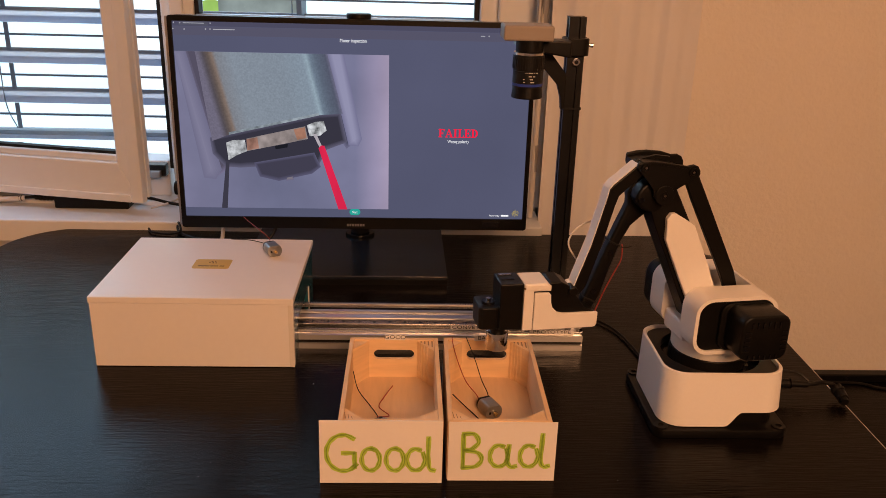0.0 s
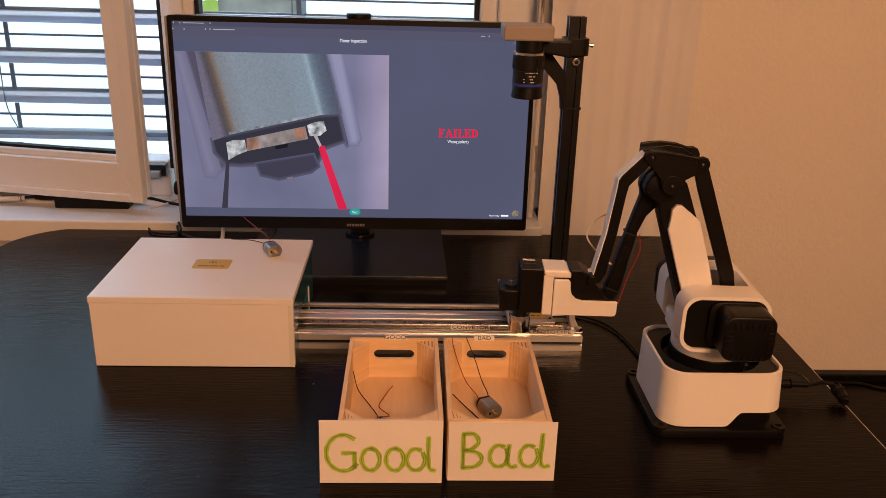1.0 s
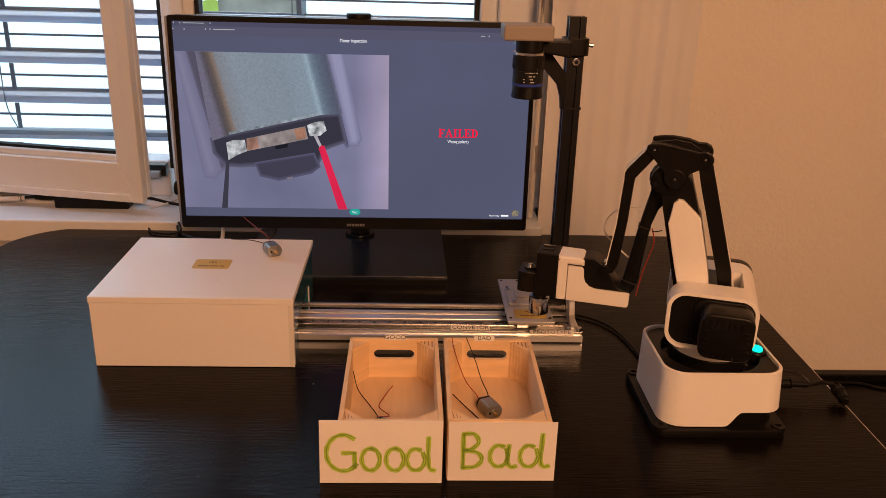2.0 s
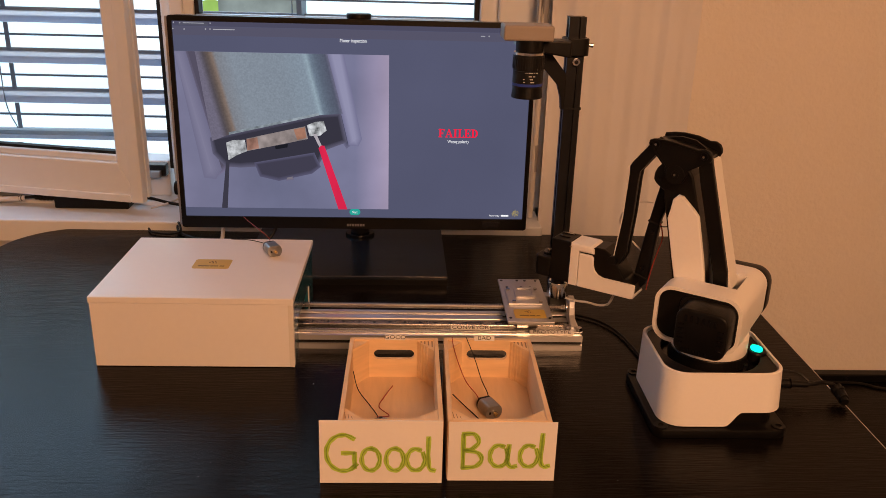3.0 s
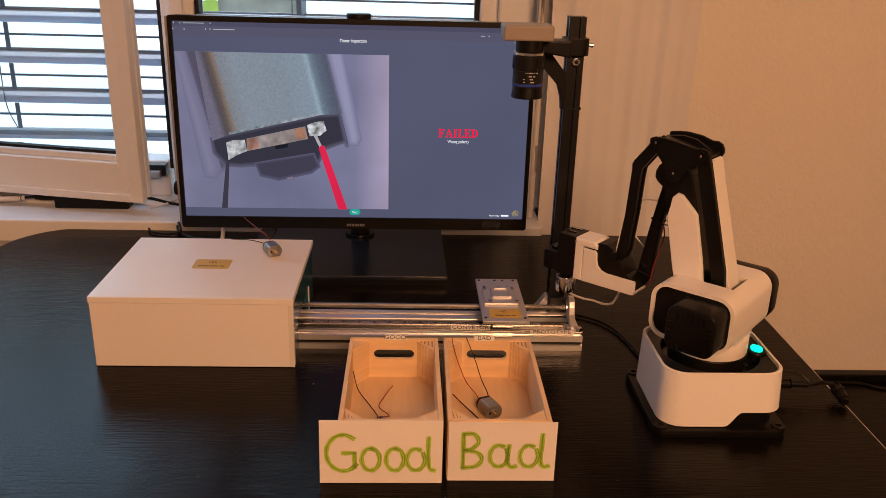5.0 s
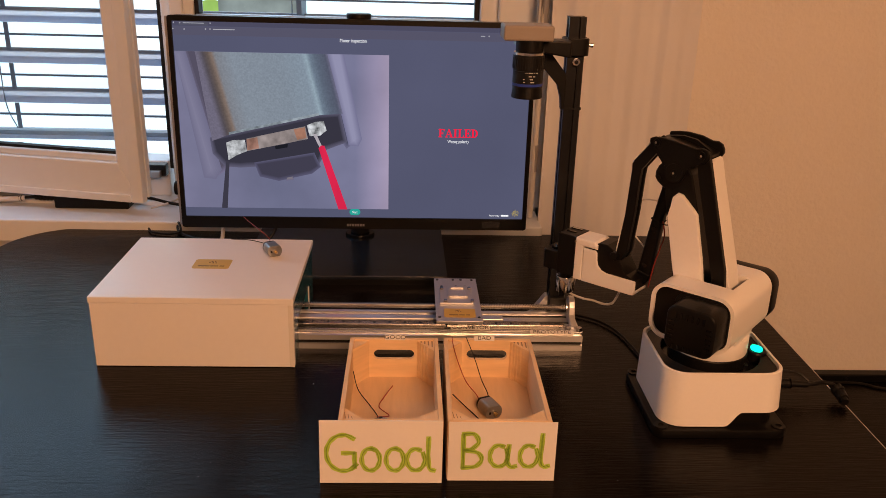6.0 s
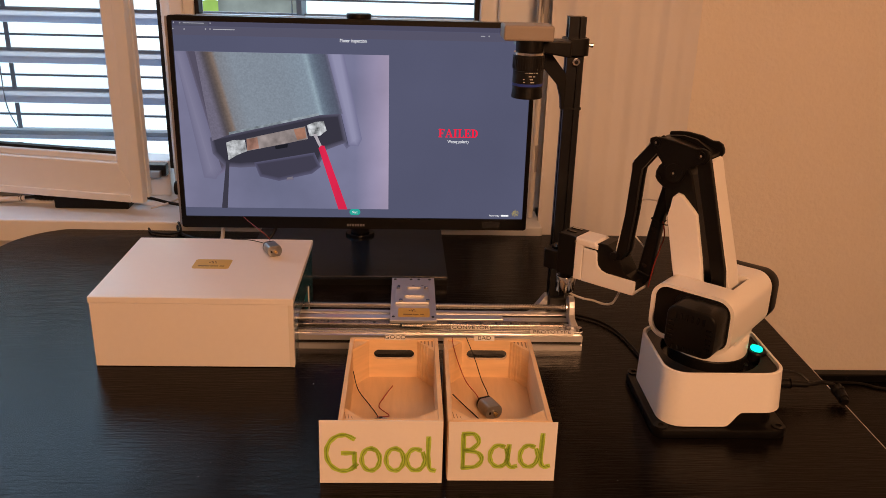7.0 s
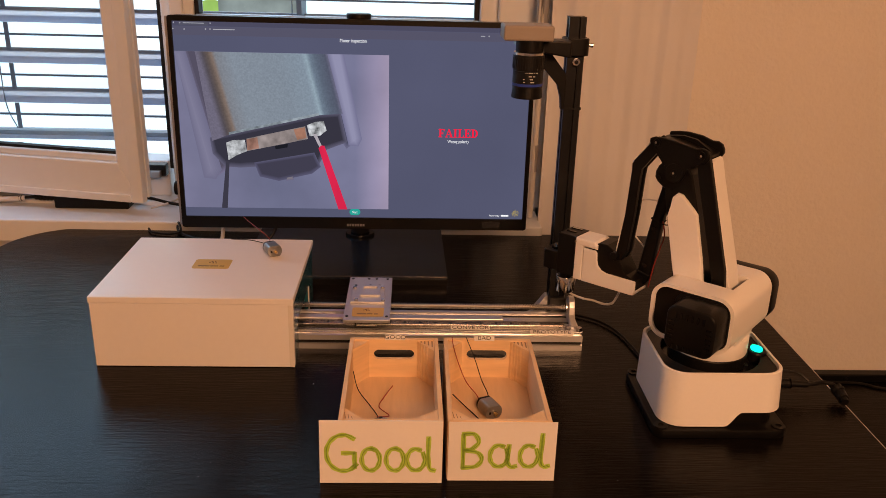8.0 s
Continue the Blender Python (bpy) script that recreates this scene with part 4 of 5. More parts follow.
# ---- motors ----
def dc_motor(m, red, black, label):
    o = tagged(empty("dc_motor", m), label=label, category="motor", group="small motors")
    # the can lies along x, shaft at +x
    out = []
    for i in range(40):
        a = 2 * math.pi * i / 40
        out.append((0.0100 * math.cos(a), max(-0.0077, min(0.0077, 0.0100 * math.sin(a)))))
    part("can", prism(out, -0.0095, 0.0110, "yz", bev=0.0007), MOTORCAN, o, smooth=True)
    part("end_cap", prism([(y * 0.95, z * 0.95) for y, z in out], -0.0130, -0.0095, "yz", bev=0.0006), BLACKP, o)
    part("boss", cyl(0.0118, 0, 0, 0.0031, 0.0018, "x", seg=20), MOTORCAN, o)
    part("shaft", cyl(0.0150, 0, 0, 0.0010, 0.008, "x", seg=12), STEEL, o)
    part("pinion", cyl(0.0150, 0, 0, 0.0020, 0.004, "x", seg=10), BRASS, o)
    part("vent", box(0.0110, 0.0112, -0.0062, -0.0040, -0.0015, 0.0015), BLACKP, o)
    for y in (-0.006, 0.006):
        part("terminal", box(-0.0152, -0.0130, y - 0.001, y + 0.001, -0.0004, 0.0004), BRASS, o)
    inv = m.inverted()
    if red:
        part("red_lead", tube([inv @ Vector(p) for p in red], 0.00055, 6), RED, o, "red lead")
    if black:
        part("black_lead", tube([inv @ Vector(p) for p in black], 0.00055, 6), BLACKW, o, "black lead")
    return o


dc_motor(pose(-0.4155, 0.0985, 0.1009, 0, 0, -62), [(-0.4230, 0.1150, 0.1015), (-0.4244, 0.1300, 0.1040), (-0.4349, 0.1300, 0.1149), (-0.4543, 0.1600, 0.1162), (-0.4690, 0.1800, 0.1196)],
         [(-0.4280, 0.1120, 0.1010), (-0.4360, 0.1400, 0.0945), (-0.4590, 0.1530, 0.0940), (-0.4829, 0.1550, 0.0940)], "small silver motor with red and black leads on the box")
dc_motor(pose(-0.1390, -0.1875, 0.0258, 0, 0, -66), [(-0.1490, -0.1720, 0.0260), (-0.1520, -0.1640, 0.0290), (-0.1627, -0.1524, 0.0380), (-0.1698, -0.1242, 0.0450), (-0.1763, -0.1220, 0.0660), (-0.1781, -0.1150, 0.0750)],
         [(-0.1400, -0.1740, 0.0260), (-0.1390, -0.1650, 0.0300), (-0.1460, -0.1560, 0.0430), (-0.1522, -0.1291, 0.0550), (-0.1614, -0.1085, 0.0720)], "small silver motor lying in the pine tray")
dc_motor(pose(-0.2500, -0.2305, 0.0258, 0, 0, -40), [(-0.2600, -0.2080, 0.0260), (-0.2480, -0.1960, 0.0205), (-0.2595, -0.1754, 0.0190), (-0.2544, -0.1588, 0.0215), (-0.2452, -0.1484, 0.0300)],
         [(-0.2640, -0.2130, 0.0260), (-0.2600, -0.2000, 0.0215), (-0.2693, -0.1772, 0.0215), (-0.2834, -0.1579, 0.0300), (-0.2906, -0.1333, 0.0400)], "small motor with loose leads at the tray's front")
tagged(part("loose_wire", tube([(-0.1783, -0.1663, 0.030), (-0.1655, -0.1768, 0.022), (-0.1524, -0.1975, 0.0195), (-0.1440, -0.2150, 0.0190)], 0.0007, 6), BLACKW), label="loose black wire lying in the pine tray", category="wire")

# ---- robot arm ----
# arm space: x out along the arm, y to the side of the ribbed motor cover, z up
R0, ZS, L1, L2 = 0.0284, 0.1247, 0.1497, 0.1506
AU, AZ, BU, BZ = 0.0242, 0.0302, -0.0286, 0.0242


def robot_arm():
    r = tagged(empty("robot_arm", pose(0.1167, -0.1270, 0)), label="white and black desktop robot arm with a round magnet gripper", category="robot")
    # base, in the room's directions
    p = part("base_plate", prism(rrect(-0.0765, 0.0725, -0.0795, 0.0600, 0.013, 5), 0, 0.0105, "xy", bev=0.0015), BLACKP, r, "black foot plate", smooth=True)
    for x in (-0.0675, 0.0635):
        for y in (-0.0705, 0.0505):
            part("foot_boss", ring([(x + 0.0075 * math.cos(q), y + 0.0075 * math.sin(q)) for q in [i * math.pi / 10 for i in range(20)]],
                                   [(x + 0.0035 * math.cos(q), y + 0.0035 * math.sin(q)) for q in [i * math.pi / 10 for i in range(20)]], 0.0100, 0.0120), BLACKP, p)
    part("core", prism(rrect(-0.0615, 0.0630, -0.0630, 0.0500, 0.018, 8), 0.0105, 0.060, "xy"), BLACKP, r)
    # white shell with its lower edge stepping up on one side
    outer, inner, made = rrect(-0.0665, 0.0675, -0.0670, 0.0560, 0.024, 12), [], bmesh.new()

    def dense(o, n=1):
        out = []
        for a, b in zip(o, o[1:] + o[:1]):
            m = n if math.dist(a, b) < 0.03 else 24
            out += [(a[0] + (b[0] - a[0]) * k / m, a[1] + (b[1] - a[1]) * k / m) for k in range(m)]
        return out
    outer = dense(outer)
    inner = [(x * 0.957 if abs(x) > 0.02 else x, y * 0.957) for x, y in outer]

    def foot(x, y):
        t = min(max((x - 0.002) / 0.018, 0), 1)
        return 0.0118 + 0.0165 * t * t * (3 - 2 * t) * (1 if y < 0.03 else 0)
    top = 0.0735

    def low(x, y):
        f = foot(x, y)
        k = 1 - (f - 0.01) / 0.063
        return (x * (1 + 0.03 * k), y * (1 + 0.06 * k) - 0.003 * k, f)
    loops = [[made.verts.new(low(x, y)) for x, y in outer],
             [made.verts.new((x, y, top - 0.0008)) for x, y in outer], [made.verts.new((x * 0.985, y * 0.985, top)) for x, y in outer],
             [made.verts.new((x, y, top - 0.0004)) for x, y in inner], [made.verts.new((x * 0.97, y * 0.97, 0.056)) for x, y in inner]]
    for a, b in zip(loops, loops[1:]):
        for i in range(len(a)):
            j = (i + 1) % len(a)
            made.faces.new((a[i], a[j], b[j], b[i]))
    part("base_shell", made, WHITEP, r, "white rounded base shell", smooth=True)
    part("deck", prism([(x * 0.975, y * 0.975) for x, y in inner], 0.056, 0.0610, "xy"), BLACKG, r)
    rim = [(x * 0.974, y * 0.974) for x, y in inner]
    well = [(0.0550 * math.cos(a), -0.0055 + 0.0550 * math.sin(a)) for a in [math.atan2(y + 0.0055, x) for x, y in rim]]
    part("deck_rim", ring(rim, well, 0.0610, 0.0700), BLACKP, r, "black deck round the turret well")
    part("lamp_pod", prism(rrect(0.0425, 0.0640, -0.0200, 0.0040, 0.0095, 5), 0.0610, 0.0735, "xy", bev=0.002), BLACKP, r)
    part("status_lamp", prism([(0.0535 + 0.0064 * math.cos(a), -0.008 + 0.0084 * math.sin(a)) for a in [i * math.pi / 12 for i in range(24)]], 0.0735, 0.0752, "xy"), LED, r, "glowing green status lamp")
    part("status_lens", prism([(0.0325 + 0.004 * math.cos(a), -0.030 + 0.004 * math.sin(a)) for a in [i * math.pi / 6 for i in range(12)]], 0.0615, 0.0655, "xy"), BLACKG, r)

    # turret and shoulder, which turn
    tr = part("turret", cyl(0, 0, 0.0845, 0.0425, 0.022, seg=48, bev=0.002), WHITEP, r, "white turret ring", smooth=True)
    part("turret_skirt", cyl(0, 0, 0.0675, 0.0445, 0.013, seg=48, r2=0.0432, bev=0.001), BLACKP, tr)
    X0, X1, Z0, Z1 = -0.043, 0.0515, 0.0925, 0.1580
    outl = rrect(X0, X1, Z0, Z1, 0.019, 8)
    inl = rrect(X0 + 0.004, X1 - 0.004, Z0 + 0.004, Z1 - 0.004, 0.0155, 8)
    for lo, hi in ((0.0235, 0.0560), (-0.0560, -0.0235)):
        face = ring(outl, inl, lo, hi, "xz")
        part("shoulder", face, WHITEP, tr, smooth=True)
        inner_y = lo if lo > 0 else hi - 0.003
        part("shoulder_wall", prism(inl, inner_y, inner_y + 0.003, "xz"), WHITEP, tr)
    part("bridge", prism([(-0.0265, Z1 - 0.0001)] + [(x, z) for x, z in outl if x <= -0.0270] + [(-0.0265, Z0 + 0.0001)], -0.0236, 0.0236, "xz"), WHITEP, tr, smooth=True)
    part("saddle", box(X0 + 0.004, X1 - 0.004, -0.0240, 0.0240, Z0, Z0 + 0.022, 0.003), WHITEP, tr)
    part("slot_lining", box(-0.0268, 0.030, -0.0233, 0.0233, Z0 + 0.022, Z0 + 0.026), BLACKP, tr)
    # ribbed motor cover on the near side
    part("recess", prism(inl, 0.0465, 0.0525, "xz"), BLACKP, tr)
    part("motor_root", prism(rrect(-0.0380, 0.0235, 0.0985, 0.1525, 0.012, 6), 0.0520, 0.0575, "xz", bev=0.0015, seg=2), BLACKP, tr, smooth=True)
    cv = part("motor_cover", prism(rrect(-0.0370, 0.0170, 0.1000, 0.1510, 0.011, 6), 0.0525, 0.0905, "xz", bev=0.0025, seg=3), BLACKP, tr, "ribbed black motor cover", smooth=True)
    for i in range(6):
        part("vent", box(-0.0255 + i * 0.0062, -0.0237 + i * 0.0062, 0.0880, 0.0917, 0.1375, 0.1445), BLACKG, cv)
        part("vent", box(-0.0255 + i * 0.0062, -0.0237 + i * 0.0062, 0.0880, 0.0917, 0.1030, 0.1075), BLACKG, cv)
    for i in range(5):
        for x in (0.0075, -0.0340):
            part("vent", box(x, x + 0.0060, 0.0880, 0.0917, 0.1120 + i * 0.0052, 0.1134 + i * 0.0052), BLACKG, cv)
    part("far_cap", prism(rrect(X0 - 0.001, X1 - 0.002, Z0 + 0.001, Z1 - 0.003, 0.019, 8), -0.0835, -0.0558, "xz", bev=0.006, seg=3), BLACKP, tr, "black far motor cap", smooth=True)

    # lower arm
    la = part("lower_arm", prism([(-0.018, -0.012), (0.013, -0.012), (0.0145, 0.05), (0.0165, 0.120), (0.015, 0.158), (-0.010, 0.160), (-0.0175, 0.145), (-0.0215, 0.10), (-0.022, 0.05)], -0.0145, 0.0145, "xz", bev=0.0015), BLACKP, r, "black lower arm")
    for s in (1, -1):
        a, b = sorted((s * 0.0148, s * 0.0215))
        part("cover", prism([(-0.0018, 0.1265), (0.0040, 0.1225), (0.0075, 0.1120), (0.0120, 0.1010), (0.0105, 0.05), (0.0085, 0.012), (-0.0240, 0.012), (-0.0245, 0.05), (-0.0225, 0.1020), (-0.0190, 0.1080), (-0.0070, 0.1245)], a, b, "xz", bev=0.0012), WHITEP, la, "white arm cover")
    # rear link
    bl = part("rear_link", prism([(-0.0060, 0.152), (0.004, 0.155), (0.0085, 0.148), (0.0075, 0.120), (0.000, 0.02), (0.000, -0.006), (-0.014, -0.006), (-0.0158, 0.02), (-0.0085, 0.12)], 0.0105, 0.0175, "xz", bev=0.001), BLACKP, r, "black rear link")
    part("web", prism([(-0.0065, 0.140), (-0.0030, 0.140), (-0.0080, 0.0), (-0.0115, 0.0)], -0.0105, 0.0105, "xz"), BLACKP, bl)
    part("white_back", prism([(-0.0065, 0.141), (-0.0040, 0.143), (-0.0025, 0.140), (-0.0035, 0.120), (-0.0120, 0.02), (-0.0125, -0.002), (-0.0170, -0.002), (-0.0165, 0.02), (-0.0080, 0.120), (-0.0072, 0.135)], -0.0182, 0.0102, "xz", bev=0.0008), WHITEP, bl, "white back strip")
    # elbow plates
    tri = [(0.0330, 0.0300), (0.0318, 0.0338), (0.0275, 0.0358), (0.0170, 0.0362), (0.0060, 0.0352), (-0.0100, 0.0325), (-0.0220, 0.0305), (-0.0290, 0.0318), (-0.0340, 0.0300), (-0.0368, 0.0255), (-0.0372, 0.0215), (-0.0350, 0.0175), (-0.0300, 0.0155), (-0.0135, 0.0060),
           (-0.0125, -0.0010), (-0.0085, -0.0085), (-0.0010, -0.0110), (0.0065, -0.0085), (0.0115, -0.0010), (0.0125, 0.0060), (0.0220, 0.0200), (0.0300, 0.0260)]
    el = part("elbow_plate", prism(tri, 0.0178, 0.0220, "xz", bev=0.0012), BLACKP, r, "black triangular elbow plate")
    part("far_plate", prism([(min(x, 0.0285), z + 0.0050 * max(0, 1 - abs(x + 0.006) / 0.034) * (1 if z > 0.02 else 0)) for x, z in tri], -0.0220, -0.0178, "xz", bev=0.0012), BLACKP, el)
    part("hood", prism([(0.0295, 0.0250), (0.0285, 0.0322), (0.0160, 0.0340), (0.0060, 0.0335), (-0.0120, 0.0300), (-0.0330, 0.0225), (-0.0330, 0.0190), (-0.0120, 0.0240), (0.0060, 0.0270)], -0.0178, 0.0178, "xz", bev=0.001), BLACKP, el)
    part("hood_rib", prism([(0.0200, 0.0341), (0.0040, 0.0375), (-0.0120, 0.0355), (-0.0300, 0.0250), (-0.0300, 0.0240), (-0.0120, 0.0300), (0.0060, 0.0334)], -0.0035, 0.0000, "xz"), BLACKP, el)
    # raised rims along the plate's edges
    top_edge = tri[1:8]
    part("rim", prism(top_edge + [(x, z - 0.0028) for x, z in reversed(top_edge)], 0.0221, 0.0232, "xz", bev=0.0004), BLACKP, el)
    part("rim", prism([(0.0305, 0.0275), (0.0285, 0.0285), (0.0110, 0.0075), (0.0122, 0.0060)], 0.0221, 0.0230, "xz"), BLACKP, el)
    part("disc", cyl(0, 0.0225, 0, 0.0105, 0.0016, "y", seg=32, bev=0.0005), BLACKP, el)
    part("pin", cyl(-0.0005, 0, 0, 0.008, 0.036, "y", seg=20), BLACKP, el)
    for x, z in ((0, 0), (AU, AZ), (BU, BZ)):
        part("screw", cyl(x, 0.0238, z, 0.0014, 0.0012, "y", seg=12), STEEL, el)
        part("screw_ring", ring([(x + 0.0046 * math.cos(q), z + 0.0046 * math.sin(q)) for q in [i * math.pi / 12 for i in range(24)]], [(x + 0.0032 * math.cos(q), z + 0.0032 * math.sin(q)) for q in [i * math.pi / 12 for i in range(24)]], 0.0222, 0.0242, "xz"), BLACKP, el)
    # forearm
    fo = [(-0.011, -0.007), (-0.0105, 0.005), (-0.009, 0.013), (-0.004, 0.0195), (0.003, 0.0235), (0.011, 0.0250), (0.017, 0.0235), (0.0215, 0.0200), (0.027, 0.0172), (0.034, 0.0165), (0.045, 0.0160), (0.090, 0.0128), (0.125, 0.0092), (0.148, 0.0070), (0.156, 0.0030),
          (0.155, -0.0050), (0.147, -0.0085), (0.132, -0.0085), (0.100, -0.0030), (0.066, 0.0020), (0.046, 0.0012), (0.032, -0.0045), (0.020, -0.0110), (0.006, -0.0125)]
    fa = part("forearm", prism(fo, -0.0175, -0.0040, "xz", bev=0.0030, seg=3), BLACKP, r, "black forearm", smooth=True)
    part("elbow_hub", prism([(-0.011, -0.007), (-0.0105, 0.005), (-0.009, 0.013), (-0.004, 0.0190), (0.003, 0.0225), (0.010, 0.0235), (0.0165, 0.0220), (0.0205, 0.0175), (0.0240, 0.0080), (0.0220, -0.0050), (0.0140, -0.0105), (0.006, -0.0120)], -0.0040, 0.0150, "xz", bev=0.0030, seg=3), BLACKP, fa, smooth=True)
    for x, y, z in ((0.0150, 0.0150, 0.0165), (0.082, -0.0040, 0.0068), (0.129, -0.0040, 0.0010)):
        part("hole", cyl(x, y, z, 0.0032, 0.0012, "y", seg=20), BLACKG, fa)
    part("red_wire", tube([(0.068, -0.0036, 0.000), (0.075, -0.0036, -0.0045), (0.085, -0.0036, -0.0085), (0.100, -0.0036, -0.0090), (0.120, -0.0036, -0.0095), (0.140, -0.0036, -0.0115), (0.152, -0.004, -0.013)], 0.0008, 6), RED, fa, "red wire")
    part("cable_tie", box(0.0700, 0.0722, -0.0181, -0.0034, 0.0008, 0.0150, 0.0008), RUBBER, fa)
    part("tie_tail", tube([(0.0711, -0.0032, -0.001), (0.0695, -0.0032, -0.006), (0.0660, -0.0032, -0.011)], 0.0007, 6), RUBBER, fa)
    part("cable_tie", box(0.1380, 0.1402, -0.0181, -0.0034, -0.0090, 0.0084, 0.0008), RUBBER, fa)
    part("loop_cable", tube([(0.054, -0.018, 0.020), (0.061, -0.020, 0.036), (0.072, -0.020, 0.046), (0.084, -0.020, 0.050), (0.095, -0.019, 0.048), (0.104, -0.018, 0.036), (0.110, -0.016, 0.022), (0.114, -0.014, 0.010)], 0.0010, 6), GREYW, fa, "thin white cable loop")
    # upper link
    ul_side = [(-0.004, 0.0030), (0.000, 0.0055), (0.031, 0.0190), (0.036, 0.0200), (0.044, 0.0175), (0.096, 0.0070), (0.150, 0.0000), (0.154, -0.0030), (0.150, -0.0090), (0.138, -0.0110), (0.090, -0.0030), (0.048, 0.0060), (0.038, 0.0075), (0.004, -0.0060), (-0.003, -0.0045)]
    ul = part("upper_link", prism(ul_side, 0.0105, 0.0178, "xz", bev=0.001), BLACKP, r, "black upper link")
    part("far_bar", prism(ul_side, 0.0005, 0.0050, "xz", bev=0.001), BLACKP, ul)
    part("white_top", prism([(0.001, 0.0062), (0.031, 0.0194), (0.036, 0.0204), (0.044, 0.0180), (0.096, 0.0074), (0.146, 0.0008), (0.146, 0.0013), (0.096, 0.0079), (0.045, 0.0186), (0.036, 0.0210), (0.030, 0.0199), (0.000, 0.0067)], -0.0006, 0.0172, "xz", bev=0.0008), WHITEP, ul, "white top strip")
    part("pivot", cyl(L2, 0.008, 0, 0.0040, 0.0240, "y", seg=20), BLACKP, ul)
    part("screw", cyl(L2, 0.0205, 0, 0.0018, 0.0015, "y", seg=12), STEEL, ul)
    part("knuckle", cyl(L2 - 0.002, 0.0150, 0.0005, 0.0050, 0.0150, "y", seg=20, bev=0.0006), BLACKP, ul)
    part("white_end", cyl(L2 - 0.003, 0.0030, 0.0005, 0.0047, 0.0085, "y", seg=20), WHITEP, ul)
    # wrist and tool
    wr = part("wrist", prism([(0.0470, 0.0420), (0.0360, 0.0420), (0.0270, 0.0370), (0.0180, 0.0250), (0.0080, 0.0110), (-0.0040, 0.0060), (-0.0045, -0.0060), (0.0620, -0.0060), (0.0620, 0.0310)], -0.0140, 0.0170, "xz", bev=0.0012), BLACKP, r, "black wrist block")
    lout = [(-0.0058, -0.0068), (-0.0060, 0.0060), (-0.0045, 0.0070), (0.0330, 0.0072), (0.0400, 0.0090), (0.0450, 0.0140), (0.0468, 0.0200), (0.0475, 0.0290), (0.0500, 0.0318), (0.0655, 0.0318), (0.0655, -0.0108), (-0.0015, -0.0108), (-0.0045, -0.0098)]
    part("near_bracket", prism(lout, 0.0168, 0.0205, "xz", bev=0.0010), WHITEP, wr, "white wrist bracket")
    part("under_bracket", box(-0.0052, 0.0655, -0.0145, 0.0204, -0.0110, -0.0068, 0.0020), WHITEP, wr)
    part("upright", box(0.0662, 0.0772, -0.0145, 0.0205, -0.0108, 0.0400, 0.0012), WHITEP, wr, "white upright bracket")
    part("cap", prism([(0.0475, 0.0335), (0.0475, 0.0390), (0.0520, 0.0425), (0.0772, 0.0428), (0.0772, 0.0335)], -0.0145, 0.0208, "xz", bev=0.0022), WHITEP, wr, "white bracket cap")
    sv = part("servo", box(0.0776, 0.1025, -0.0145, 0.0195, -0.0095, 0.0430, 0.0012), BLACKP, wr, "black servo box")
    part("port", box(0.0845, 0.0990, -0.0105, -0.0055, 0.0428, 0.0436), BLACKG, sv)
    for y in (-0.0095, 0.004):
        part("pin_block", box(0.0850, 0.0985, y, y + 0.0030, 0.0430, 0.0440), CHROME if y < 0 else BLACKG, sv)
    part("bracket_screw", cyl(0.0768, 0.0208, 0.0380, 0.0012, 0.0012, "y", seg=10), STEEL, sv)
    tool = part("tool_body", prism(rrect(0.1010, 0.1240, -0.0170, 0.0190, 0.006, 4), -0.0080, 0.0165, "xy", bev=0.0010), BLACKP, wr, "black tool housing")
    part("knob", cyl(0.1115, 0.004, 0.0180, 0.0070, 0.003, seg=20), BLACKG, tool)
    part("knob_screw", cyl(0.1115, 0.004, 0.0205, 0.0026, 0.004, seg=12), STEEL, tool)
    part("neck", cyl(0.0990, 0, -0.0130, 0.0085, 0.012, seg=24), BLACKP, wr)
    part("magnet", cyl(0.0990, 0, -0.0287, 0.0120, 0.0204, seg=40, bev=0.0008), CHROME, wr, "chrome round magnet", smooth=True)
    # slack loop of the tool's cable; it swings about the line between its two ends
    part("tool_cable", tube([(0.0930, -0.0150, -0.0260), (0.0980, -0.0190, -0.0400), (0.1020, -0.0200, -0.0500), (0.0834, -0.0200, -0.0526), (0.0680, -0.0200, -0.0510), (0.0529, -0.0200, -0.0514), (0.0420, -0.0200, -0.0480), (0.0376, -0.0200, -0.0425), (0.0325, -0.0200, -0.0300), (0.0260, -0.0170, -0.0150), (0.0230, -0.0140, -0.0090)], 0.0015, 8), GREYW, r, "grey tool cable", smooth=True)
    return r


ROBOT = robot_arm()


# ---- cables and small things ----
def cable(name, pts, r, mat, label, cat="cable"):
    return tagged(part(name, tube(pts, r, 10), mat, smooth=True), label=label, category=cat)


cable("cable", [(-0.010, 0.110, 0.003), (0.014, 0.105, 0.003), (0.042, 0.084, 0.003), (0.059, 0.053, 0.003), (0.070, 0.002, 0.003), (0.072, -0.026, 0.003), (0.071, -0.055, 0.003)], 0.0018, BLACKW, "black cable curving from the stage to the robot")


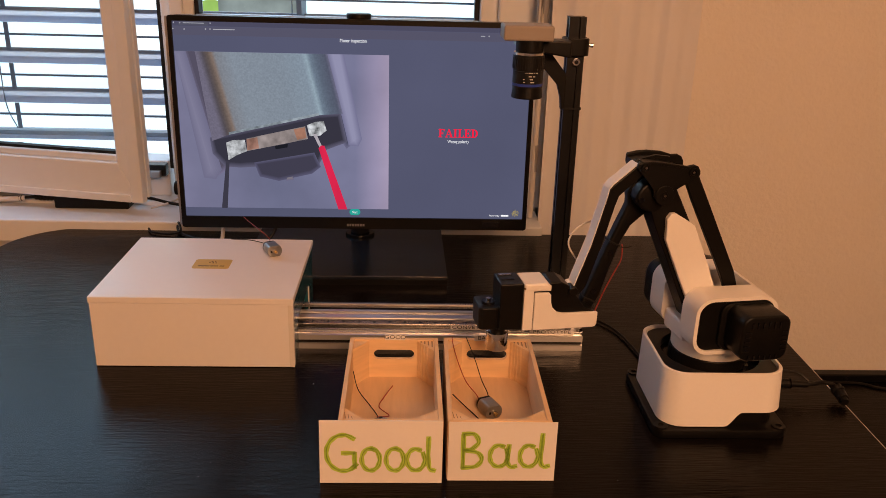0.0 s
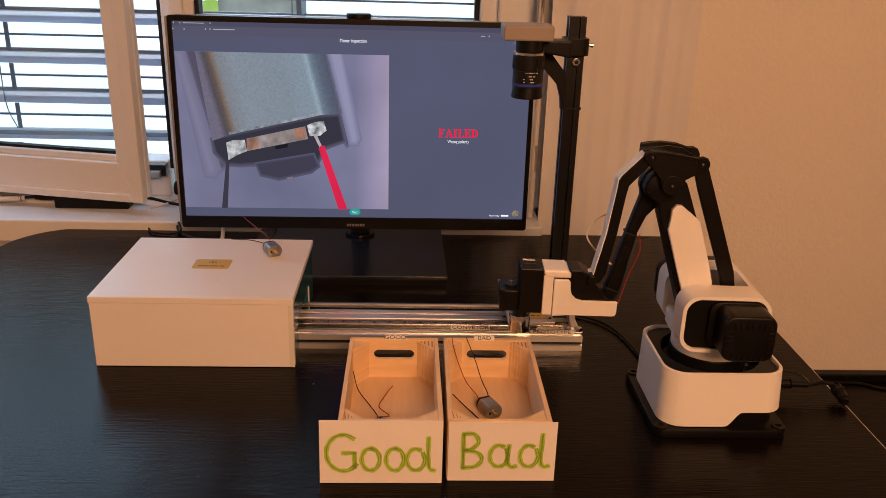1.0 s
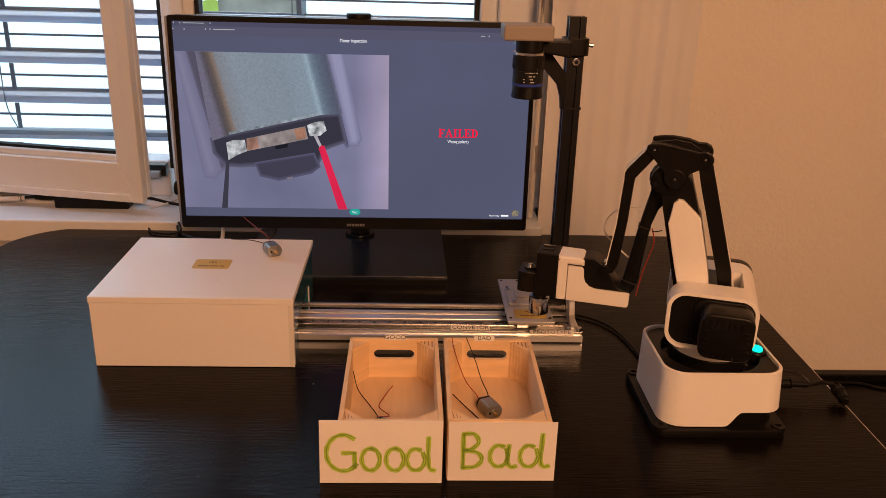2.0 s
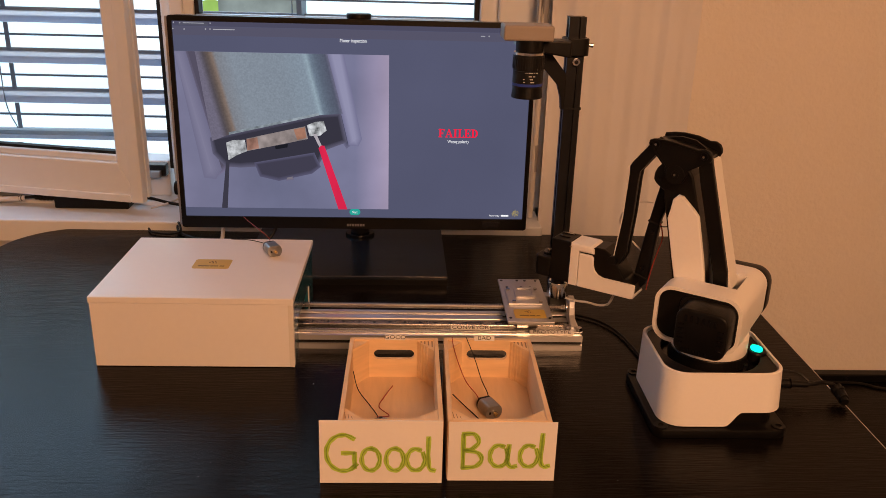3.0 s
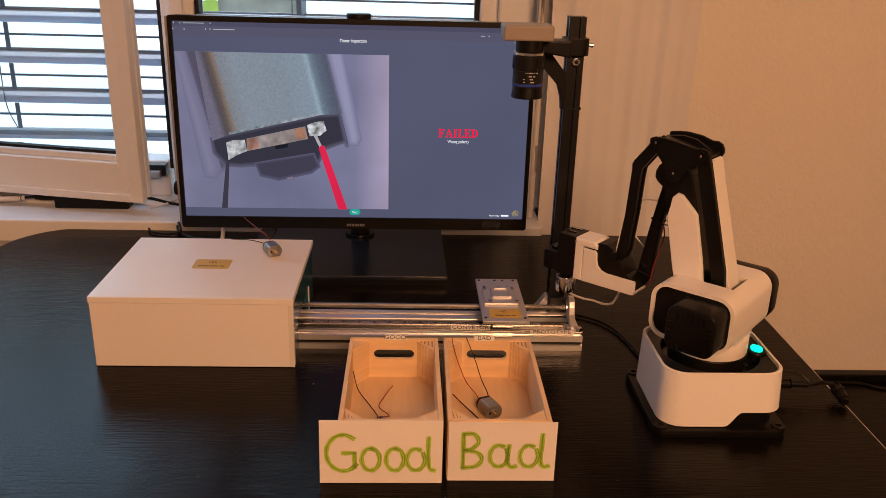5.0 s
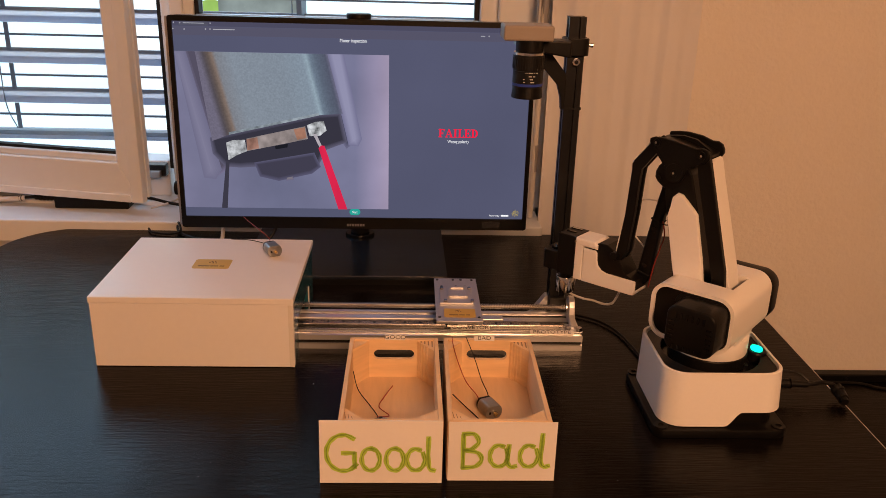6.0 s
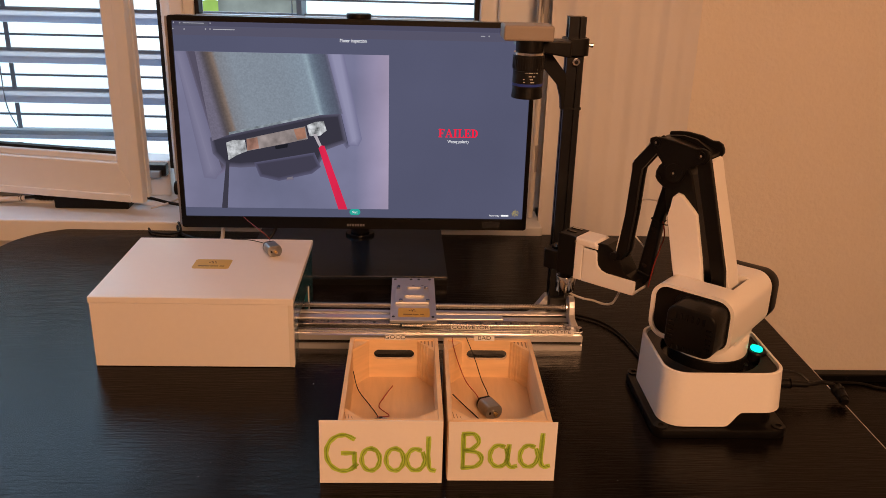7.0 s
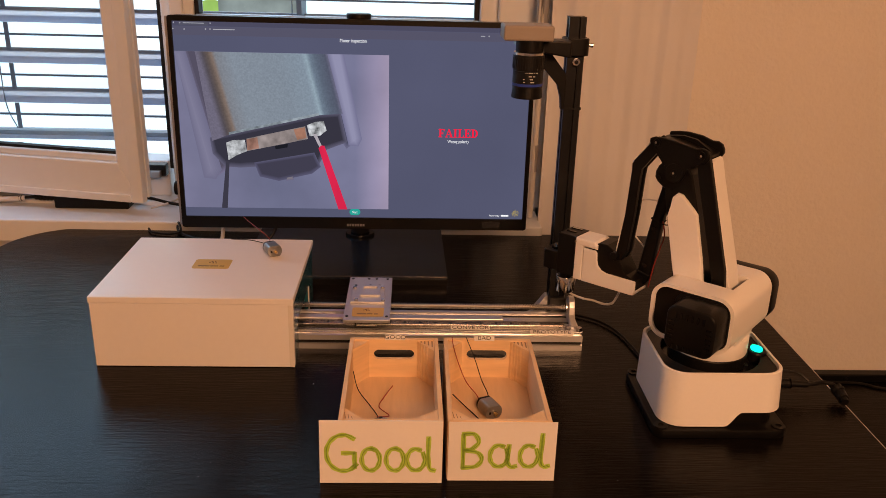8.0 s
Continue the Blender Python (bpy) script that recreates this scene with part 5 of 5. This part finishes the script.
def power_cord():
    p = tagged(empty("power_lead"), label="black power cord with its plug at the robot's base", category="lead")
    part("plug", cyl(0.2080, -0.1180, 0.0200, 0.0055, 0.034, "x", seg=20, bev=0.001), BLACKP, p)
    for i in range(4):
        part("plug_rib", cyl(0.2140 + i * 0.004, -0.1180, 0.0200, 0.0062, 0.0016, "x", seg=20), BLACKP, p)
    part("cord", tube([(0.222, -0.118, 0.020), (0.247, -0.119, 0.019), (0.267, -0.113, 0.019), (0.277, -0.115, 0.018), (0.282, -0.117, 0.016), (0.284, -0.123, 0.013), (0.285, -0.134, 0.008)], 0.0026, 10), BLACKW, p, smooth=True)
    part("collar", tube([(0.226, -0.118, 0.020), (0.246, -0.119, 0.0192)], 0.0040, 14), BLACKP, p, smooth=True)
    part("strain_bead", tube([(0.2815, -0.1180, 0.0155), (0.2835, -0.1230, 0.0130), (0.2845, -0.1290, 0.0102), (0.2845, -0.1345, 0.0085)], 0.0068, 18), BLACKP, p, smooth=True)
    part("bead_ring", tube([(0.2832, -0.1215, 0.0136), (0.2838, -0.1245, 0.0124)], 0.0078, 18), RUBBER, p, smooth=True)
    part("bead_tip", tube([(0.2845, -0.1340, 0.0088), (0.2845, -0.1400, 0.0072)], 0.0050, 16), BLACKP, p, smooth=True)
    part("side_lead", tube([(0.186, -0.100, 0.032), (0.205, -0.106, 0.032), (0.220, -0.108, 0.0315), (0.236, -0.109, 0.0295), (0.244, -0.112, 0.0260), (0.249, -0.116, 0.0215)], 0.0018, 8), BLACKW, p)


power_cord()
cable("wall_cable", [(0.36, 0.478, -0.3092), (0.46, 0.476, -0.3092), (0.60, 0.478, -0.3092), (0.68, 0.474, -0.3092), (0.73, 0.450, -0.3092), (0.95, 0.40, -0.3092)], 0.0028, BLACKW, "black cable lying on the low sideboard")


def power_adapter():
    a = tagged(empty("power_adapter", pose(-0.820, 0.549, 0.0160)), label="black laptop power adapter on the window sill", category="adapter")
    part("body", box(-0.068, 0.068, -0.022, 0.024, 0, 0.027, 0.003), BLACKP, a)
    part("strain_relief", cyl(-0.088, 0.0, 0.016, 0.006, 0.044, "x", seg=16, r2=0.0045), BLACKP, a)
    for i in range(5):
        part("rib", cyl(-0.074 - i * 0.0065, 0.0, 0.016, 0.0072, 0.0028, "x", seg=16), BLACKP, a)
    part("lead", tube([(-0.108, 0, 0.016), (-0.135, -0.004, 0.014), (-0.16, -0.006, 0.012)], 0.0028, 8), BLACKW, a)
    part("coil_tube", tube([(-0.128, -0.004, 0.0145), (-0.15, -0.006, 0.013), (-0.21, -0.008, 0.010)], 0.0052, 10), GREYW, a, "striped cable tube")
    for i in range(9):
        part("stripe", cyl(-0.133 - i * 0.0042, -0.0045, 0.0140 - i * 0.0002, 0.0056, 0.0018, "x", seg=14), BLACKP, a)
    part("out_lead", tube([(0.068, 0.004, 0.014), (0.10, 0.004, 0.015), (0.135, 0.0, 0.008), (0.165, -0.01, 0.006), (0.19, -0.03, 0.004)], 0.0030, 8), BLACKW, a)


power_adapter()
cable("sill_cable", [(-0.7060, 0.5130, 0.0238), (-0.6935, 0.5312, 0.0238), (-0.6817, 0.5533, 0.0238), (-0.6704, 0.5835, 0.0238)], 0.0018, GREYW, "thin grey cable lying on the sill")
cable("desk_cable", [(-0.690, 0.470, 0.012), (-0.697, 0.462, 0.004), (-0.685, 0.440, 0.003), (-0.655, 0.430, 0.003), (-0.635, 0.436, 0.006), (-0.640, 0.452, 0.016), (-0.645, 0.462, 0.012), (-0.640, 0.445, 0.004), (-0.610, 0.415, 0.003), (-0.570, 0.40, 0.003)], 0.0020, BLACKW, "black cable loop on the desk behind the box")
cable("monitor_cable", [(-0.535, 0.330, 0.090), (-0.533, 0.325, 0.05), (-0.540, 0.310, 0.012), (-0.552, 0.290, 0.004)], 0.0032, GREYW, "grey cable hanging under the monitor")
cable("monitor_cable", [(-0.440, 0.340, 0.075), (-0.452, 0.325, 0.045), (-0.48, 0.31, 0.012), (-0.52, 0.30, 0.004)], 0.0032, BLACKW, "black cable hanging under the monitor")


def dust():
    rng, made = random.Random(5), bmesh.new()
    for i in range(16):
        x, y, r = rng.uniform(-0.62, 0.27), rng.uniform(-0.36, 0.02), rng.uniform(0.0002, 0.0004)
        if i == 0:
            x, y, r = -0.3409, -0.0928, 0.0009
        if -0.32 < x < -0.07 and y > -0.30 or x > 0.03 and y > -0.22 or x < -0.36 and y > -0.06:
            continue
        bmesh.ops.create_icosphere(made, subdivisions=1, radius=r, matrix=pose(x, y, r * 0.45, 0, 0, rng.uniform(0, 90)) @ Matrix.Diagonal((1.4, 1, 0.45, 1)))
    tagged(part("dust", made, MOTORCAN), label="pale dust specks scattered on the desk top", category="dust", kind="stuff")


dust()


# ---- what moves ----
def glide(keys, t):
    """A soft value between keys that keeps each rise and fall."""
    n = len(keys)
    d = [(keys[i + 1][1] - keys[i][1]) / (keys[i + 1][0] - keys[i][0]) for i in range(n - 1)]
    s = [d[0]] + [0 if d[i - 1] * d[i] <= 0 else 2 * d[i - 1] * d[i] / (d[i - 1] + d[i]) for i in range(1, n - 1)] + [0]
    for i in range(n - 1):
        t0, v0, t1, v1 = *keys[i], *keys[i + 1]
        if t <= t1 or i == n - 2:
            h = t1 - t0
            u = min(max((t - t0) / h, 0), 1)
            return ((1 + 2 * u) * (1 - u) ** 2 * v0 + u * (1 - u) ** 2 * h * s[i] + u * u * (3 - 2 * u) * v1 + u * u * (u - 1) * h * s[i + 1])


TURN = [(0, -8.57), (0.5, -3.36), (1.0, 2.56), (1.5, 9.6), (1.7, 13.0), (2.8, 30.6), (3.0, 34.4), (3.25, 39.2), (3.5, 41.4), (8, 41.4)]
LEAN = [(0, 23.27), (0.5, 19.41), (1.0, 16.28), (1.5, 13.8), (1.7, 13.0), (2.8, 10.8), (3.5, 11.3), (8, 11.3)]
DROP = [(0, 64.24), (0.5, 67.87), (1.0, 70.8), (1.5, 73.2), (1.7, 74.0), (2.8, 75.9), (3.5, 75.5), (8, 75.5)]

SWING = [(0, -150.0), (1.4, -150.0), (1.7, -105.0), (2.8, -25.0), (3.3, 0.0), (8, 0.0)]


def motions():
    times = [i * 0.1 for i in range(37)] + [8.0]
    piece = {o.name.split(".")[0]: o for o in ROBOT.children}
    rows = {k: [] for k in ("turret", "lower_arm", "rear_link", "elbow_plate", "forearm", "upper_link", "wrist", "tool_cable")}
    for t in times:
        lean, drop = glide(LEAN, t), glide(DROP, t)
        turn = pose(0, 0, 0, 0, 0, 180 - glide(TURN, t))
        a, b = radians(lean), radians(drop)
        ex, ez = R0 + L1 * math.sin(a), ZS + L1 * math.cos(a)
        wx, wz = ex + L2 * math.cos(b), ez - L2 * math.sin(b)
        rows["turret"].append((t, turn))
        rows["lower_arm"].append((t, turn @ pose(R0, 0, ZS, 0, lean, 0)))
        rows["rear_link"].append((t, turn @ pose(R0 + BU, 0, ZS + BZ, 0, lean, 0)))
        rows["elbow_plate"].append((t, turn @ pose(ex, 0, ez)))
        rows["forearm"].append((t, turn @ pose(ex, 0, ez, 0, drop, 0)))
        rows["upper_link"].append((t, turn @ pose(ex + AU, 0, ez + AZ, 0, drop, 0)))
        rows["wrist"].append((t, turn @ pose(wx, 0, wz)))
        hinge = pose(0.0230, -0.0140, -0.0110)
        rows["tool_cable"].append((t, turn @ pose(wx, 0, wz) @ hinge @ Matrix.Rotation(radians(glide(SWING, t)), 4, Vector((0.0700, -0.0010, -0.0150)).normalized()) @ hinge.inverted()))
    for k, r in rows.items():
        walk(piece[k], r)
    walk(CARRIAGE, [(t, pose(-0.0705 - 0.0598 * max(t - 4.46, 0), 0, 0)) for t in (0, 2, 4, 4.4, 4.46, 4.5, 5, 5.5, 6, 6.5, 7, 7.5, 8)])


motions()
